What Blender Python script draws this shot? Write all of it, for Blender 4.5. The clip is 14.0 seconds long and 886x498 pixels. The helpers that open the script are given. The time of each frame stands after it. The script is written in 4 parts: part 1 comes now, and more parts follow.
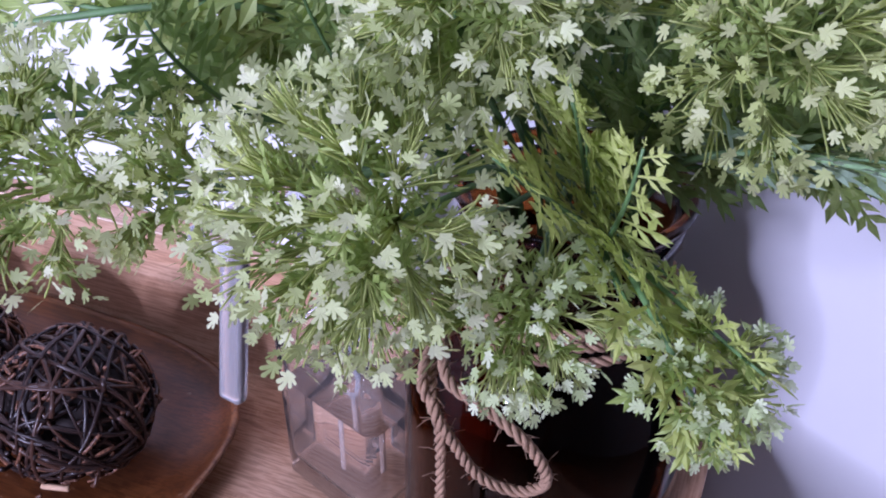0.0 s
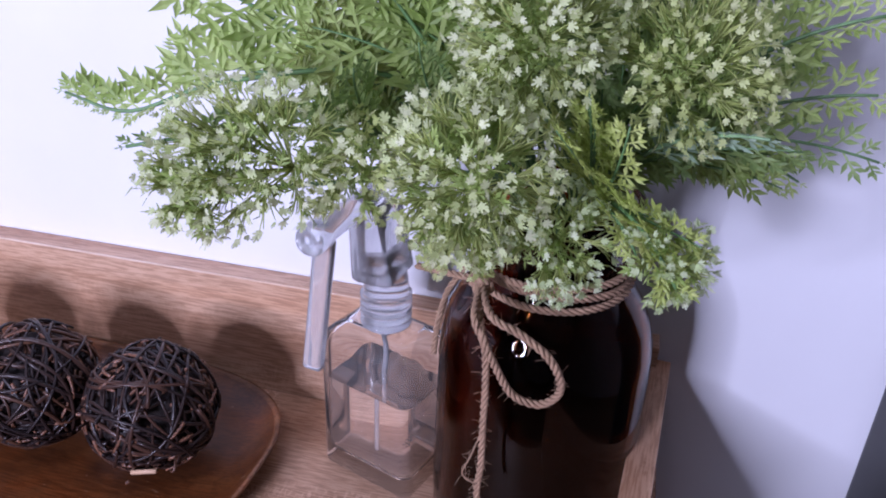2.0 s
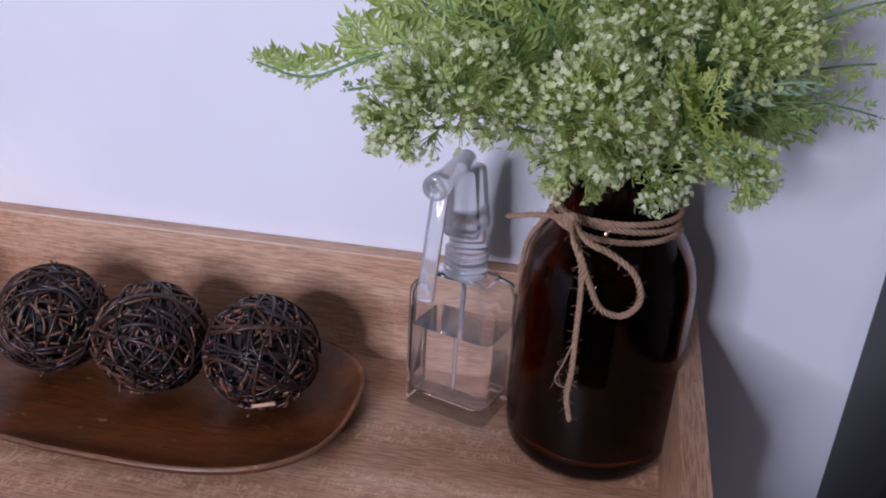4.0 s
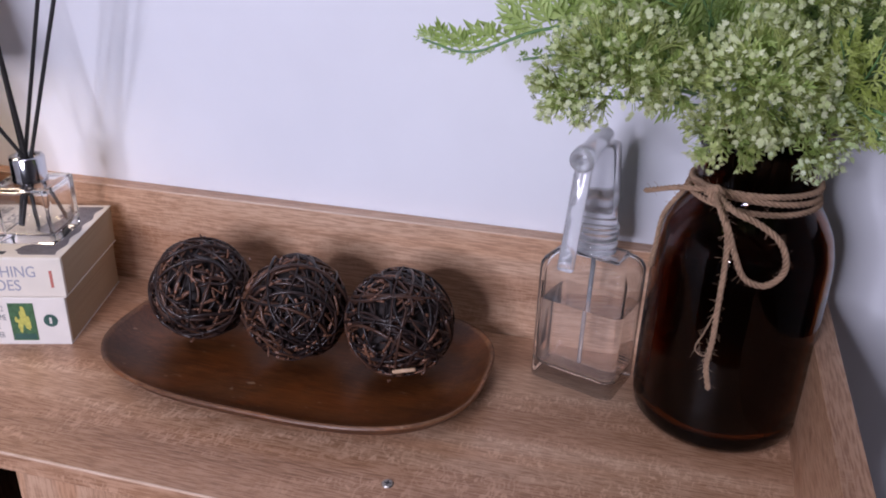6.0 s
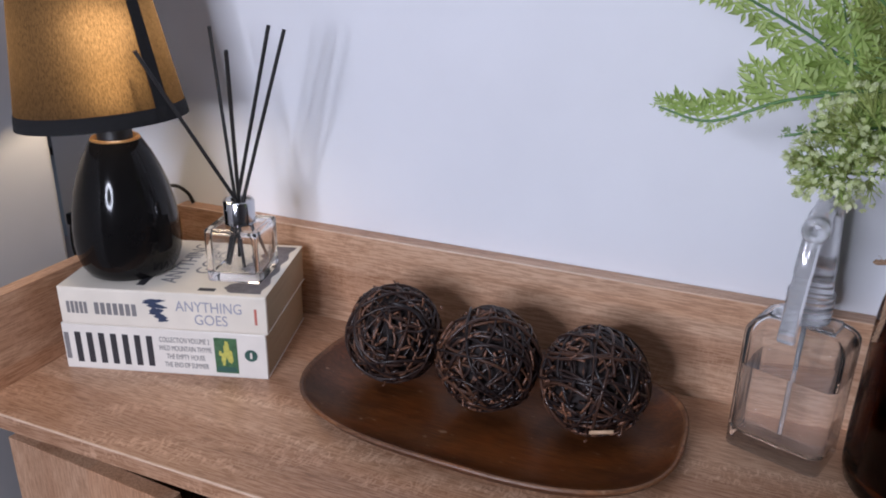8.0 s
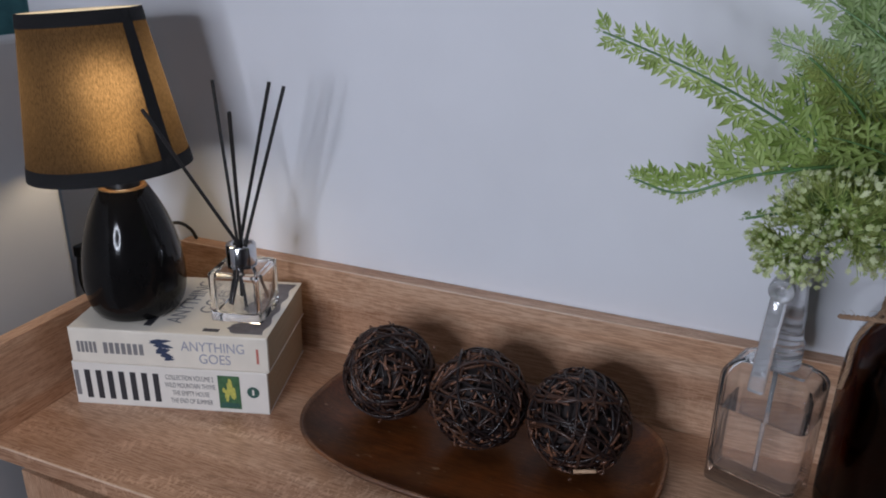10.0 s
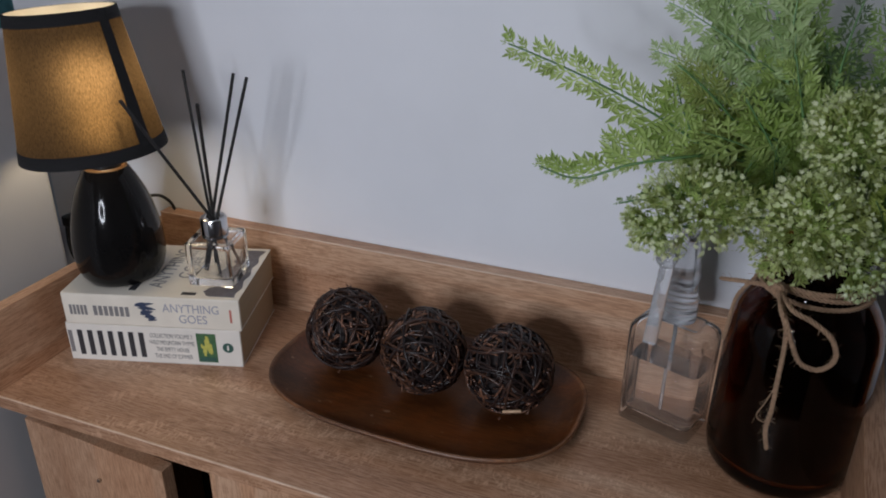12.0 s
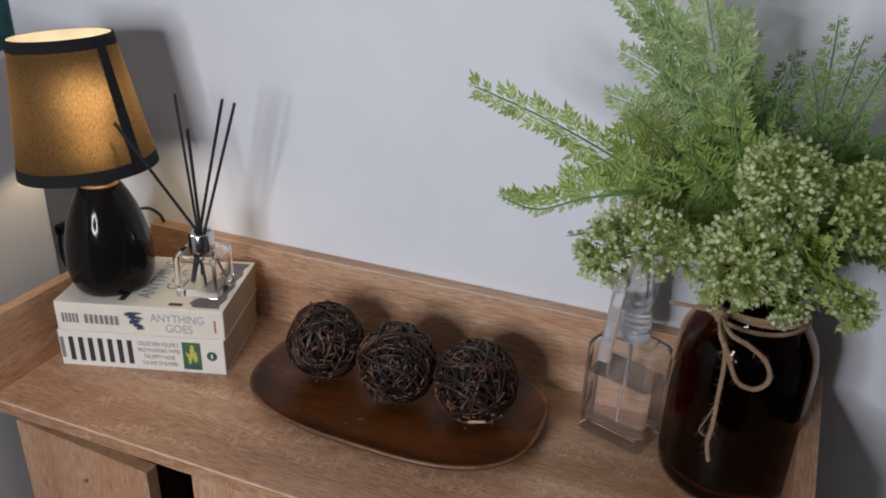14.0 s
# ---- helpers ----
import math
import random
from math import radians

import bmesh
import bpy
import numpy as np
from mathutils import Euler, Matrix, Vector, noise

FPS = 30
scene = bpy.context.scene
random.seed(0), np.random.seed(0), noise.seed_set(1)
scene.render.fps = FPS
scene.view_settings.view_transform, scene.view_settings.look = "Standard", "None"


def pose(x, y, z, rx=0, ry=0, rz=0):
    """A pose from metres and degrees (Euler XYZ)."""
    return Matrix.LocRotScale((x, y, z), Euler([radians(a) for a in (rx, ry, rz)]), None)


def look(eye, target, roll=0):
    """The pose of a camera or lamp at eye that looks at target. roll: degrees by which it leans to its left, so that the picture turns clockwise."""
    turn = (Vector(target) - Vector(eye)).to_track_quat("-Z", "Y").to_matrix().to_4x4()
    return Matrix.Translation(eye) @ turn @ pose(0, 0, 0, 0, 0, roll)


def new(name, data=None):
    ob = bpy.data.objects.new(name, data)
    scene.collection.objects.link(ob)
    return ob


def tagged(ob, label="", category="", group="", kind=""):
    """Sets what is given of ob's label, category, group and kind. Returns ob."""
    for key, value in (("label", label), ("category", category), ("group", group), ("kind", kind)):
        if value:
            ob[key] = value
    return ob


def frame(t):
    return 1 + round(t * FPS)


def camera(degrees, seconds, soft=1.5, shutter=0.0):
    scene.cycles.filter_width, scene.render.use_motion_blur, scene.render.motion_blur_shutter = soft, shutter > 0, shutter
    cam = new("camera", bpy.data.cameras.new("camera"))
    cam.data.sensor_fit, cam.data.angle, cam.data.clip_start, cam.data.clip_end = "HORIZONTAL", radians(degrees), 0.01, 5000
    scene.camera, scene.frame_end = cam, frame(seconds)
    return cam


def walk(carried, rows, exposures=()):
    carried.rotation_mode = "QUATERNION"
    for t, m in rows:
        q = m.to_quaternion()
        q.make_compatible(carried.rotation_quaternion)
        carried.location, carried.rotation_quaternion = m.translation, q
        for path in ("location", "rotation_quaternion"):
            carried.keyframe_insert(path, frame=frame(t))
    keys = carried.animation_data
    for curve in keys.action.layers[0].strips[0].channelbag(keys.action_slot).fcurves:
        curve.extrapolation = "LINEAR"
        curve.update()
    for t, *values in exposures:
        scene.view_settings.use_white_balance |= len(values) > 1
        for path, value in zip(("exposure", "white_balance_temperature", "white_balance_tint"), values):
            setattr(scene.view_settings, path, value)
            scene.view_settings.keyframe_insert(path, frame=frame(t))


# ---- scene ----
cam = camera(59.4, 14.0, soft=1.9)
PATH = [
    (0, (0.596, -0.326, 1.182), (0.037, 1.22, 0.043), 1.5),
    (0.5, (0.597, -0.36, 1.189), (0.073, 1.232, 0.098), 1.8),
    (1, (0.597, -0.392, 1.197), (0.104, 1.244, 0.157), 2.1),
    (1.5, (0.592, -0.429, 1.199), (0.142, 1.257, 0.222), 2.3),
    (2, (0.586, -0.469, 1.201), (0.167, 1.261, 0.29), 2.3),
    (2.2, (0.586, -0.488, 1.199), (0.163, 1.258, 0.32), 2.1),
    (4.3, (0.509, -0.611, 1.179), (0.235, 1.201, 0.379), 3.4),
    (4.5, (0.508, -0.616, 1.177), (0.198, 1.185, 0.366), 3.3),
    (5, (0.487, -0.629, 1.178), (0.159, 1.171, 0.369), 2.9),
    (5.5, (0.482, -0.638, 1.174), (0.099, 1.151, 0.367), 1.8),
    (6, (0.465, -0.644, 1.169), (0.03, 1.137, 0.37), 1.9),
    (6.5, (0.443, -0.648, 1.168), (-0.067, 1.115, 0.373), 1.9),
    (7, (0.427, -0.653, 1.168), (-0.15, 1.093, 0.381), 1.6),
    (7.5, (0.408, -0.654, 1.181), (-0.244, 1.071, 0.407), 1.1),
    (8, (0.393, -0.661, 1.189), (-0.317, 1.056, 0.449), 1.0),
    (8.2, (0.391, -0.667, 1.189), (-0.325, 1.061, 0.48), 1.3),
    (10.3, (0.411, -0.678, 1.261), (-0.289, 1.039, 0.511), 0.8),
    (10.5, (0.422, -0.687, 1.274), (-0.267, 1.035, 0.526), 0.6),
    (11, (0.446, -0.707, 1.29), (-0.241, 1.013, 0.536), -0.1),
    (11.5, (0.461, -0.725, 1.294), (-0.215, 0.979, 0.495), 0.5),
    (12, (0.472, -0.734, 1.297), (-0.185, 0.948, 0.437), 0.7),
    (12.5, (0.477, -0.743, 1.301), (-0.15, 0.933, 0.407), 1.4),
    (13, (0.494, -0.752, 1.307), (-0.119, 0.936, 0.426), 1.7),
    (13.5, (0.504, -0.761, 1.323), (-0.134, 0.928, 0.461), 1.9),
    (14, (0.502, -0.765, 1.334), (-0.131, 0.931, 0.485), 2.2),
]
walk(cam, [(t, look(eye, target, roll)) for t, eye, target, roll in PATH],
     exposures=[(0, 0.78, 5300, 41), (2.2, 0.50, 5450, 36), (4.4, -0.02, 5800, 28), (6.5, 0.05, 5900, 26), (8.2, -0.14, 5850, 16), (10.4, -0.73, 5900, 12), (11.2, -0.79, 5950, 11), (12.5, -0.60, 6200, 11), (14, -0.36, 6350, 11)])

# ---- light and air ----
scene.cycles.caustics_refractive = False
world = bpy.data.worlds.new("room_air")
scene.world = world
world.use_nodes = True
world.node_tree.nodes["Background"].inputs[0].default_value = (0.75, 0.8, 1.0, 1)
world.node_tree.nodes["Background"].inputs[1].default_value = 0.035


def area_lamp(name, where, target, size, watts, colour):
    data = bpy.data.lights.new(name, "AREA")
    data.shape, data.size, data.energy, data.color = "DISK", size, watts, colour
    ob = new(name, data)
    ob.matrix_world = look(where, target)
    return ob


RING_AT, RING_AIM, RING_POWER = (0.10, -1.25, 1.25), (0.2, 0.0, 0.95), 12.1
area_lamp("window_light", (-0.9, 0.10, 1.9), (-0.75, 0.25, 0.8), 0.3, 1.2, (0.8, 0.9, 1.0))
# Overhead fill lamp, added to lift the shadows; no known fitting there.
area_lamp("ceiling_fill", (0.3, -1.0, 2.44), (0.3, -0.9, 0), 0.5, 4.3, (0.93, 0.95, 1.0))

# ---- materials ----


def material(name):
    m = bpy.data.materials.new(name)
    m.use_nodes = True
    nt = m.node_tree
    return m, nt, nt.nodes["Principled BSDF"]


def add(nt, kind, **values):
    n = nt.nodes.new(kind)
    for k, v in values.items():
        n.inputs[k.replace("_", " ")].default_value = v
    return n


def coords(nt, scale=(1, 1, 1), space="Object", turn=0):
    tc = nt.nodes.new("ShaderNodeTexCoord")
    mp = nt.nodes.new("ShaderNodeMapping")
    mp.inputs["Scale"].default_value = scale
    mp.inputs["Rotation"].default_value = (0, 0, turn)
    nt.links.new(tc.outputs[space], mp.inputs[0])
    return mp.outputs[0]


def ramp(nt, fac, stops):
    r = nt.nodes.new("ShaderNodeValToRGB")
    e = r.color_ramp.elements
    while len(e) < len(stops):
        e.new(0.5)
    for el, (p, c) in zip(e, stops):
        el.position, el.color = p, (*c, 1)
    nt.links.new(fac, r.inputs[0])
    return r.outputs[0]


def blend(nt, fac, a, b, kind="MIX"):
    n = nt.nodes.new("ShaderNodeMix")
    n.data_type, n.blend_type = "RGBA", kind
    for s, v in ((0, fac), (6, a), (7, b)):
        if isinstance(v, (float, int)):
            n.inputs[s].default_value = v
        elif isinstance(v, tuple):
            n.inputs[s].default_value = (*v, 1)
        else:
            nt.links.new(v, n.inputs[s])
    return n.outputs[2]


def relief(nt, bsdf, height, strength=0.2, distance=0.001):
    b = nt.nodes.new("ShaderNodeBump")
    b.inputs["Strength"].default_value, b.inputs["Distance"].default_value = strength, distance
    nt.links.new(height, b.inputs["Height"])
    nt.links.new(b.outputs[0], bsdf.inputs["Normal"])


def plain(name, colour, rough=0.5, metal=0.0, vary=0.12, size=60.0, bump=0.1, coat=0.0):
    """A material of one colour with mottling at two sizes."""
    m, nt, p = material(name)
    v = coords(nt)
    a, b = add(nt, "ShaderNodeTexNoise", Scale=size, Detail=6.0), add(nt, "ShaderNodeTexNoise", Scale=size * 9, Detail=3.0)
    nt.links.new(v, a.inputs["Vector"]), nt.links.new(v, b.inputs["Vector"])
    lo, hi = tuple(c * (1 - vary) for c in colour), tuple(min(1, c * (1 + vary)) for c in colour)
    c = ramp(nt, a.outputs["Fac"], [(0.3, lo), (0.7, hi)])
    c = blend(nt, vary, c, ramp(nt, b.outputs["Fac"], [(0.3, lo), (0.7, hi)]))
    nt.links.new(c, p.inputs["Base Color"])
    p.inputs["Roughness"].default_value, p.inputs["Metallic"].default_value = rough, metal
    p.inputs["Coat Weight"].default_value = coat
    if bump:
        relief(nt, p, b.outputs["Fac"], bump, 0.0006)
    return m


def oak(name, axis=0, dark=(0.23, 0.114, 0.060), mid=(0.42, 0.231, 0.130), pale=(0.62, 0.40, 0.262), fleck=0.2):
    """Oak-look board: long grain along an axis, pale flecks, fine pores."""
    m, nt, p = material(name)
    s, f, w = [14.0] * 3, [170.0] * 3, [3.0] * 3
    s[axis], f[axis], w[axis] = 1.1, 12.0, 0.9
    n1 = add(nt, "ShaderNodeTexNoise", Scale=1.0, Detail=5.0, Distortion=0.6)
    nt.links.new(coords(nt, s), n1.inputs["Vector"])
    n2 = add(nt, "ShaderNodeTexNoise", Scale=4.0, Detail=3.0, Roughness=0.6)
    nt.links.new(coords(nt, f), n2.inputs["Vector"])
    n3 = add(nt, "ShaderNodeTexNoise", Scale=5.0, Detail=3.0, Distortion=1.5)
    nt.links.new(coords(nt, w), n3.inputs["Vector"])
    lo, hi = tuple(0.55 * a + 0.45 * b for a, b in zip(dark, mid)), tuple(0.55 * a + 0.45 * b for a, b in zip(pale, mid))
    c = ramp(nt, n1.outputs["Fac"], [(0.34, lo), (0.5, mid), (0.66, hi)])
    c = blend(nt, 0.46, c, ramp(nt, n2.outputs["Fac"], [(0.40, dark), (0.47, mid), (0.58, pale)]))
    patch = ramp(nt, n3.outputs["Fac"], [(0.46, (0, 0, 0)), (0.58, (1, 1, 1))])
    q = [62.0] * 3
    q[axis] = 130.0
    n4 = add(nt, "ShaderNodeTexNoise", Scale=1.5, Detail=2.0, Distortion=1.8)
    nt.links.new(coords(nt, q), n4.inputs["Vector"])
    dash = ramp(nt, n4.outputs["Fac"], [(0.50, (0, 0, 0)), (0.60, (fleck,) * 3)])
    c = blend(nt, blend(nt, 1.0, dash, patch, "MULTIPLY"), c, tuple(min(1, x * 1.1) for x in pale))
    n5 = add(nt, "ShaderNodeTexNoise", Scale=3.0, Detail=1.0)
    r = [1.0] * 3
    r[axis] = 0.05
    nt.links.new(coords(nt, [x * 4.5 for x in r]), n5.inputs["Vector"])
    tone = ramp(nt, n5.outputs["Fac"], [(0.44, (0.86, 0.80, 0.76)), (0.47, (1, 1, 1)), (0.56, (1, 1, 1)), (0.585, (1.0, 0.93, 0.87))])
    c = blend(nt, 1.0, c, tone, "MULTIPLY")
    nt.links.new(c, p.inputs["Base Color"])
    p.inputs["Roughness"].default_value = 0.42
    relief(nt, p, n2.outputs["Fac"], 0.25, 0.0005)
    return m


def glass(name, colour, ior=1.45, rough=0.0):
    m, nt, p = material(name)
    p.inputs["Base Color"].default_value = (*colour, 1)
    p.inputs["Transmission Weight"].default_value = 1.0
    p.inputs["Roughness"].default_value, p.inputs["IOR"].default_value = rough, ior
    return m


def foliage(name, colour, tip, rough=0.5, body=0.55):
    """Soft plastic leaf: base colour by piece, light passing through."""
    m, nt, p = material(name)
    g = nt.nodes.new("ShaderNodeNewGeometry")
    n = add(nt, "ShaderNodeTexNoise", Scale=25.0, Detail=3.0)
    nt.links.new(coords(nt), n.inputs["Vector"])
    lo = tuple(c * 0.68 for c in colour)
    c = ramp(nt, g.outputs["Random Per Island"], [(0.0, lo), (body, colour), (1.0, tip)])
    c = blend(nt, 0.8 * body, c, ramp(nt, n.outputs["Fac"], [(0.35, lo), (0.65, tip)]))
    nt.links.new(c, p.inputs["Base Color"])
    p.inputs["Roughness"].default_value = rough
    t = nt.nodes.new("ShaderNodeBsdfTranslucent")
    nt.links.new(c, t.inputs[0])
    mix = nt.nodes.new("ShaderNodeMixShader")
    mix.inputs[0].default_value = 0.5
    nt.links.new(p.outputs[0], mix.inputs[1]), nt.links.new(t.outputs[0], mix.inputs[2])
    nt.links.new(mix.outputs[0], nt.nodes["Material Output"].inputs[0])
    return m


def shade_cloth(name):
    m, nt, p = material(name)
    n = add(nt, "ShaderNodeTexNoise", Scale=1.0, Detail=3.0, Roughness=0.7)
    nt.links.new(coords(nt, (900, 900, 260)), n.inputs["Vector"])
    c = ramp(nt, n.outputs["Fac"], [(0.30, (0.033, 0.020, 0.008)), (0.70, (0.100, 0.064, 0.030))])
    nt.links.new(c, p.inputs["Base Color"])
    p.inputs["Roughness"].default_value = 0.9
    t = nt.nodes.new("ShaderNodeBsdfTranslucent")
    nt.links.new(c, t.inputs[0])
    g = nt.nodes.new("ShaderNodeBsdfRefraction")
    g.inputs["Roughness"].default_value, g.inputs["IOR"].default_value = 1.0, 1.42
    nt.links.new(c, g.inputs["Color"])
    front = blend(nt, 1.0, c, (0.28, 0.28, 0.28), "MULTIPLY")
    nt.links.new(front, p.inputs["Base Color"])
    thin = nt.nodes.new("ShaderNodeMixShader")
    thin.inputs[0].default_value = 0.55
    nt.links.new(t.outputs[0], thin.inputs[1]), nt.links.new(g.outputs[0], thin.inputs[2])
    mix = nt.nodes.new("ShaderNodeMixShader")
    mix.inputs[0].default_value = 0.6
    nt.links.new(p.outputs[0], mix.inputs[1]), nt.links.new(thin.outputs[0], mix.inputs[2])
    nt.links.new(mix.outputs[0], nt.nodes["Material Output"].inputs[0])
    return m


def glow(name, colour, strength):
    m, nt, p = material(name)
    p.inputs["Emission Color"].default_value, p.inputs["Emission Strength"].default_value = (*colour, 1), strength
    return m


OAK_X, OAK_Y, OAK_Z = oak("oak_lengthwise", 0), oak("oak_crosswise", 1), oak("oak_upright", 2)
OAK_TOP = oak("oak_flecked", 0, (0.20, 0.100, 0.053), (0.40, 0.220, 0.122), (0.64, 0.42, 0.28), fleck=0.6)
# Same oak, paler: the light that the upright rim catches is in its colour.
OAK_RIM_LIT = oak("oak_rear_rim_lit", 0, (0.27, 0.140, 0.078), (0.49, 0.285, 0.170), (0.70, 0.47, 0.32))
# Mid grey for the unseen walls, added to hold down bounce and bottle reflections.
WALL_FAR_DIM = plain("far_wall_dimming_paint", (0.42, 0.41, 0.42), 0.8, vary=0.03, size=9, bump=0.1)
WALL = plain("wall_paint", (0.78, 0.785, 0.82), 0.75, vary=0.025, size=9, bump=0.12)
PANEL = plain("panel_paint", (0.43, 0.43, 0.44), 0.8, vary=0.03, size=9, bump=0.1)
# Worn edge banding, paled further to paint in the highlight along the edges.
EDGE = oak("oak_edge_highlight", 0, (0.50, 0.34, 0.22), (0.70, 0.52, 0.38), (0.82, 0.66, 0.52))
FLOOR = oak("floor_wood", 1, (0.16, 0.10, 0.06), (0.22, 0.14, 0.09), (0.30, 0.20, 0.13))
CEILING = plain("ceiling_paint", (0.8, 0.8, 0.8), 0.8, vary=0.02, size=8, bump=0.05)
TRAY_IN = oak("tray_wood", 0, (0.044, 0.012, 0.003), (0.088, 0.027, 0.006), (0.150, 0.054, 0.016))
TRAY_RIM = oak("tray_edge_wood", 0, (0.055, 0.019, 0.007), (0.145, 0.057, 0.021), (0.24, 0.12, 0.055))


def worn(m, rough):
    """Old waxed wood: broad dark stains, rubbed lighter patches, small nicks."""
    nt = m.node_tree
    p = nt.nodes["Principled BSDF"]
    c = p.inputs["Base Color"].links[0].from_socket
    n = add(nt, "ShaderNodeTexNoise", Scale=11.0, Detail=6.0, Roughness=0.65, Distortion=0.8)
    nt.links.new(coords(nt, (0.7, 1.2, 1)), n.inputs["Vector"])
    c = blend(nt, 1.0, c, ramp(nt, n.outputs["Fac"], [(0.34, (0.42, 0.40, 0.42)), (0.50, (0.95, 0.95, 0.95)), (0.66, (1.35, 1.15, 1.0))]), "MULTIPLY")
    k = add(nt, "ShaderNodeTexNoise", Scale=170.0, Detail=2.0)
    nt.links.new(coords(nt, (0.5, 1, 1)), k.inputs["Vector"])
    c = blend(nt, ramp(nt, k.outputs["Fac"], [(0.70, (0, 0, 0)), (0.76, (0.5, 0.5, 0.5))]), c, (0.34, 0.22, 0.13))
    nt.links.new(c, p.inputs["Base Color"])
    nt.links.new(ramp(nt, n.outputs["Fac"], [(0.3, (rough + 0.14,) * 3), (0.7, (rough - 0.06,) * 3)]), p.inputs["Roughness"])


worn(TRAY_IN, 0.34)
worn(TRAY_RIM, 0.38)


def twig_bark(name):
    """Dark glossy willow, each twig its own shade of black to brown."""
    m, nt, p = material(name)
    g = nt.nodes.new("ShaderNodeNewGeometry")
    n = add(nt, "ShaderNodeTexNoise", Scale=220.0, Detail=4.0)
    nt.links.new(coords(nt), n.inputs["Vector"])
    c = ramp(nt, g.outputs["Random Per Island"], [(0.0, (0.010, 0.008, 0.009)), (0.58, (0.028, 0.015, 0.012)), (0.84, (0.060, 0.028, 0.018)), (1.0, (0.14, 0.062, 0.032))])
    c = blend(nt, 0.35, c, ramp(nt, n.outputs["Fac"], [(0.35, (0.006, 0.005, 0.006)), (0.7, (0.045, 0.028, 0.024))]))
    nt.links.new(c, p.inputs["Base Color"])
    p.inputs["Roughness"].default_value = 0.30
    p.inputs["Specular IOR Level"].default_value = 0.30
    relief(nt, p, n.outputs["Fac"], 0.3, 0.0006)
    return m


WILLOW = twig_bark("dark_willow")
# Near black: the shade inside the woven balls put into colour.
CORE = plain("shaded_core", (0.016, 0.010, 0.009), 0.8, vary=0.6, size=150, bump=0.5)
WILLOW_PALE = plain("bare_willow", (0.15, 0.066, 0.036), 0.45, vary=0.95, size=80, bump=0.3)
WILLOW_CUT = plain("cut_willow", (0.55, 0.36, 0.22), 0.6, vary=0.2, size=80, bump=0.3)
AMBER = glass("amber_glass", (0.19, 0.055, 0.011), 1.32)
CLEAR = glass("clear_glass", (0.97, 0.97, 0.97), 1.46)
PLASTIC = glass("clear_plastic", (0.995, 0.998, 1.0), 1.34)
PLASTIC.node_tree.nodes["Principled BSDF"].inputs["Transmission Weight"].default_value = 0.985
FROST = glass("clear_sprayer_plastic", (0.94, 0.95, 0.975), 1.45, 0.07)
FROST.node_tree.nodes["Principled BSDF"].inputs["Transmission Weight"].default_value = 0.76
LIQUID = glass("clear_liquid", (0.995, 0.998, 1.0), 1.27)
JUTE = plain("jute", (0.35, 0.222, 0.135), 0.85, vary=0.35, size=300, bump=0.6)
CERAMIC = plain("black_ceramic", (0.007, 0.0065, 0.0065), 0.1, vary=0.2, size=30, bump=0.0)
CERAMIC.node_tree.nodes["Principled BSDF"].inputs["Specular IOR Level"].default_value = 0.22
CERAMIC_RIM = plain("brown_glaze", (0.20, 0.11, 0.045), 0.3, vary=0.3, size=60, bump=0.0)
CLOTH = shade_cloth("shade_cloth")
TRIM = plain("black_ribbon", (0.004, 0.0035, 0.004), 0.9, vary=0.3, size=400, bump=0.3)
LINING = foliage("cream_lining", (0.80, 0.74, 0.62), (0.84, 0.78, 0.66), 0.9)
REED = plain("black_reed", (0.012, 0.011, 0.011), 0.7, vary=0.3, size=400, bump=0.3)
CHROME = plain("chrome", (0.62, 0.62, 0.64), 0.12, 1.0, vary=0.05, size=50, bump=0.0)
STEEL = plain("screw_steel", (0.45, 0.42, 0.38), 0.35, 1.0, vary=0.2, size=400, bump=0.2)
COVER = plain("cream_cover", (0.74, 0.68, 0.58), 0.4, vary=0.05, size=40, bump=0.05)
COVER_WHITE = plain("white_cover", (0.74, 0.70, 0.635), 0.4, vary=0.04, size=40, bump=0.05)
INK = plain("black_ink", (0.03, 0.03, 0.035), 0.5, vary=0.1, bump=0)
INK_GREY = plain("grey_ink", (0.20, 0.19, 0.19), 0.5, vary=0.1, bump=0)
INK_PALE = plain("pale_grey_ink", (0.33, 0.33, 0.39), 0.5, vary=0.1, bump=0)
INK_BLUE = plain("blue_ink", (0.03, 0.045, 0.09), 0.5, vary=0.5, size=300, bump=0)
INK_GREEN = plain("green_print", (0.05, 0.13, 0.055), 0.5, vary=0.6, size=200, bump=0)
INK_YELLOW = plain("yellow_print", (0.50, 0.48, 0.10), 0.5, vary=0.3, size=300, bump=0)
INK_TEAL = plain("dark_green_print", (0.03, 0.09, 0.07), 0.5, vary=0.2, bump=0)
INK_RED = plain("red_print", (0.5, 0.16, 0.12), 0.5, vary=0.2, bump=0)
PHOTO = plain("grey_photo_print", (0.12, 0.11, 0.12), 0.4, vary=0.8, size=120, bump=0)
BLACK = plain("black_plastic", (0.012, 0.012, 0.013), 0.45, vary=0.2, size=80, bump=0.1)
# Shade behind the doors, painted as a near-black colour on the inner boards.
DARK = plain("cabinet_inside_shade", (0.03, 0.022, 0.018), 0.8, vary=0.2, bump=0)
TEAL = plain("teal_curtain", (0.10, 0.27, 0.30), 0.85, vary=0.2, size=60, bump=0.3)
PALE_BLUE = plain("pale_blue_plastic", (0.50, 0.60, 0.68), 0.5, vary=0.1, size=30, bump=0.05)
BULB = glow("bulb_glow", (1.0, 0.75, 0.42), 26.0)
STEM = plain("stem_green", (0.10, 0.20, 0.07), 0.5, vary=0.3, size=120, bump=0.2)
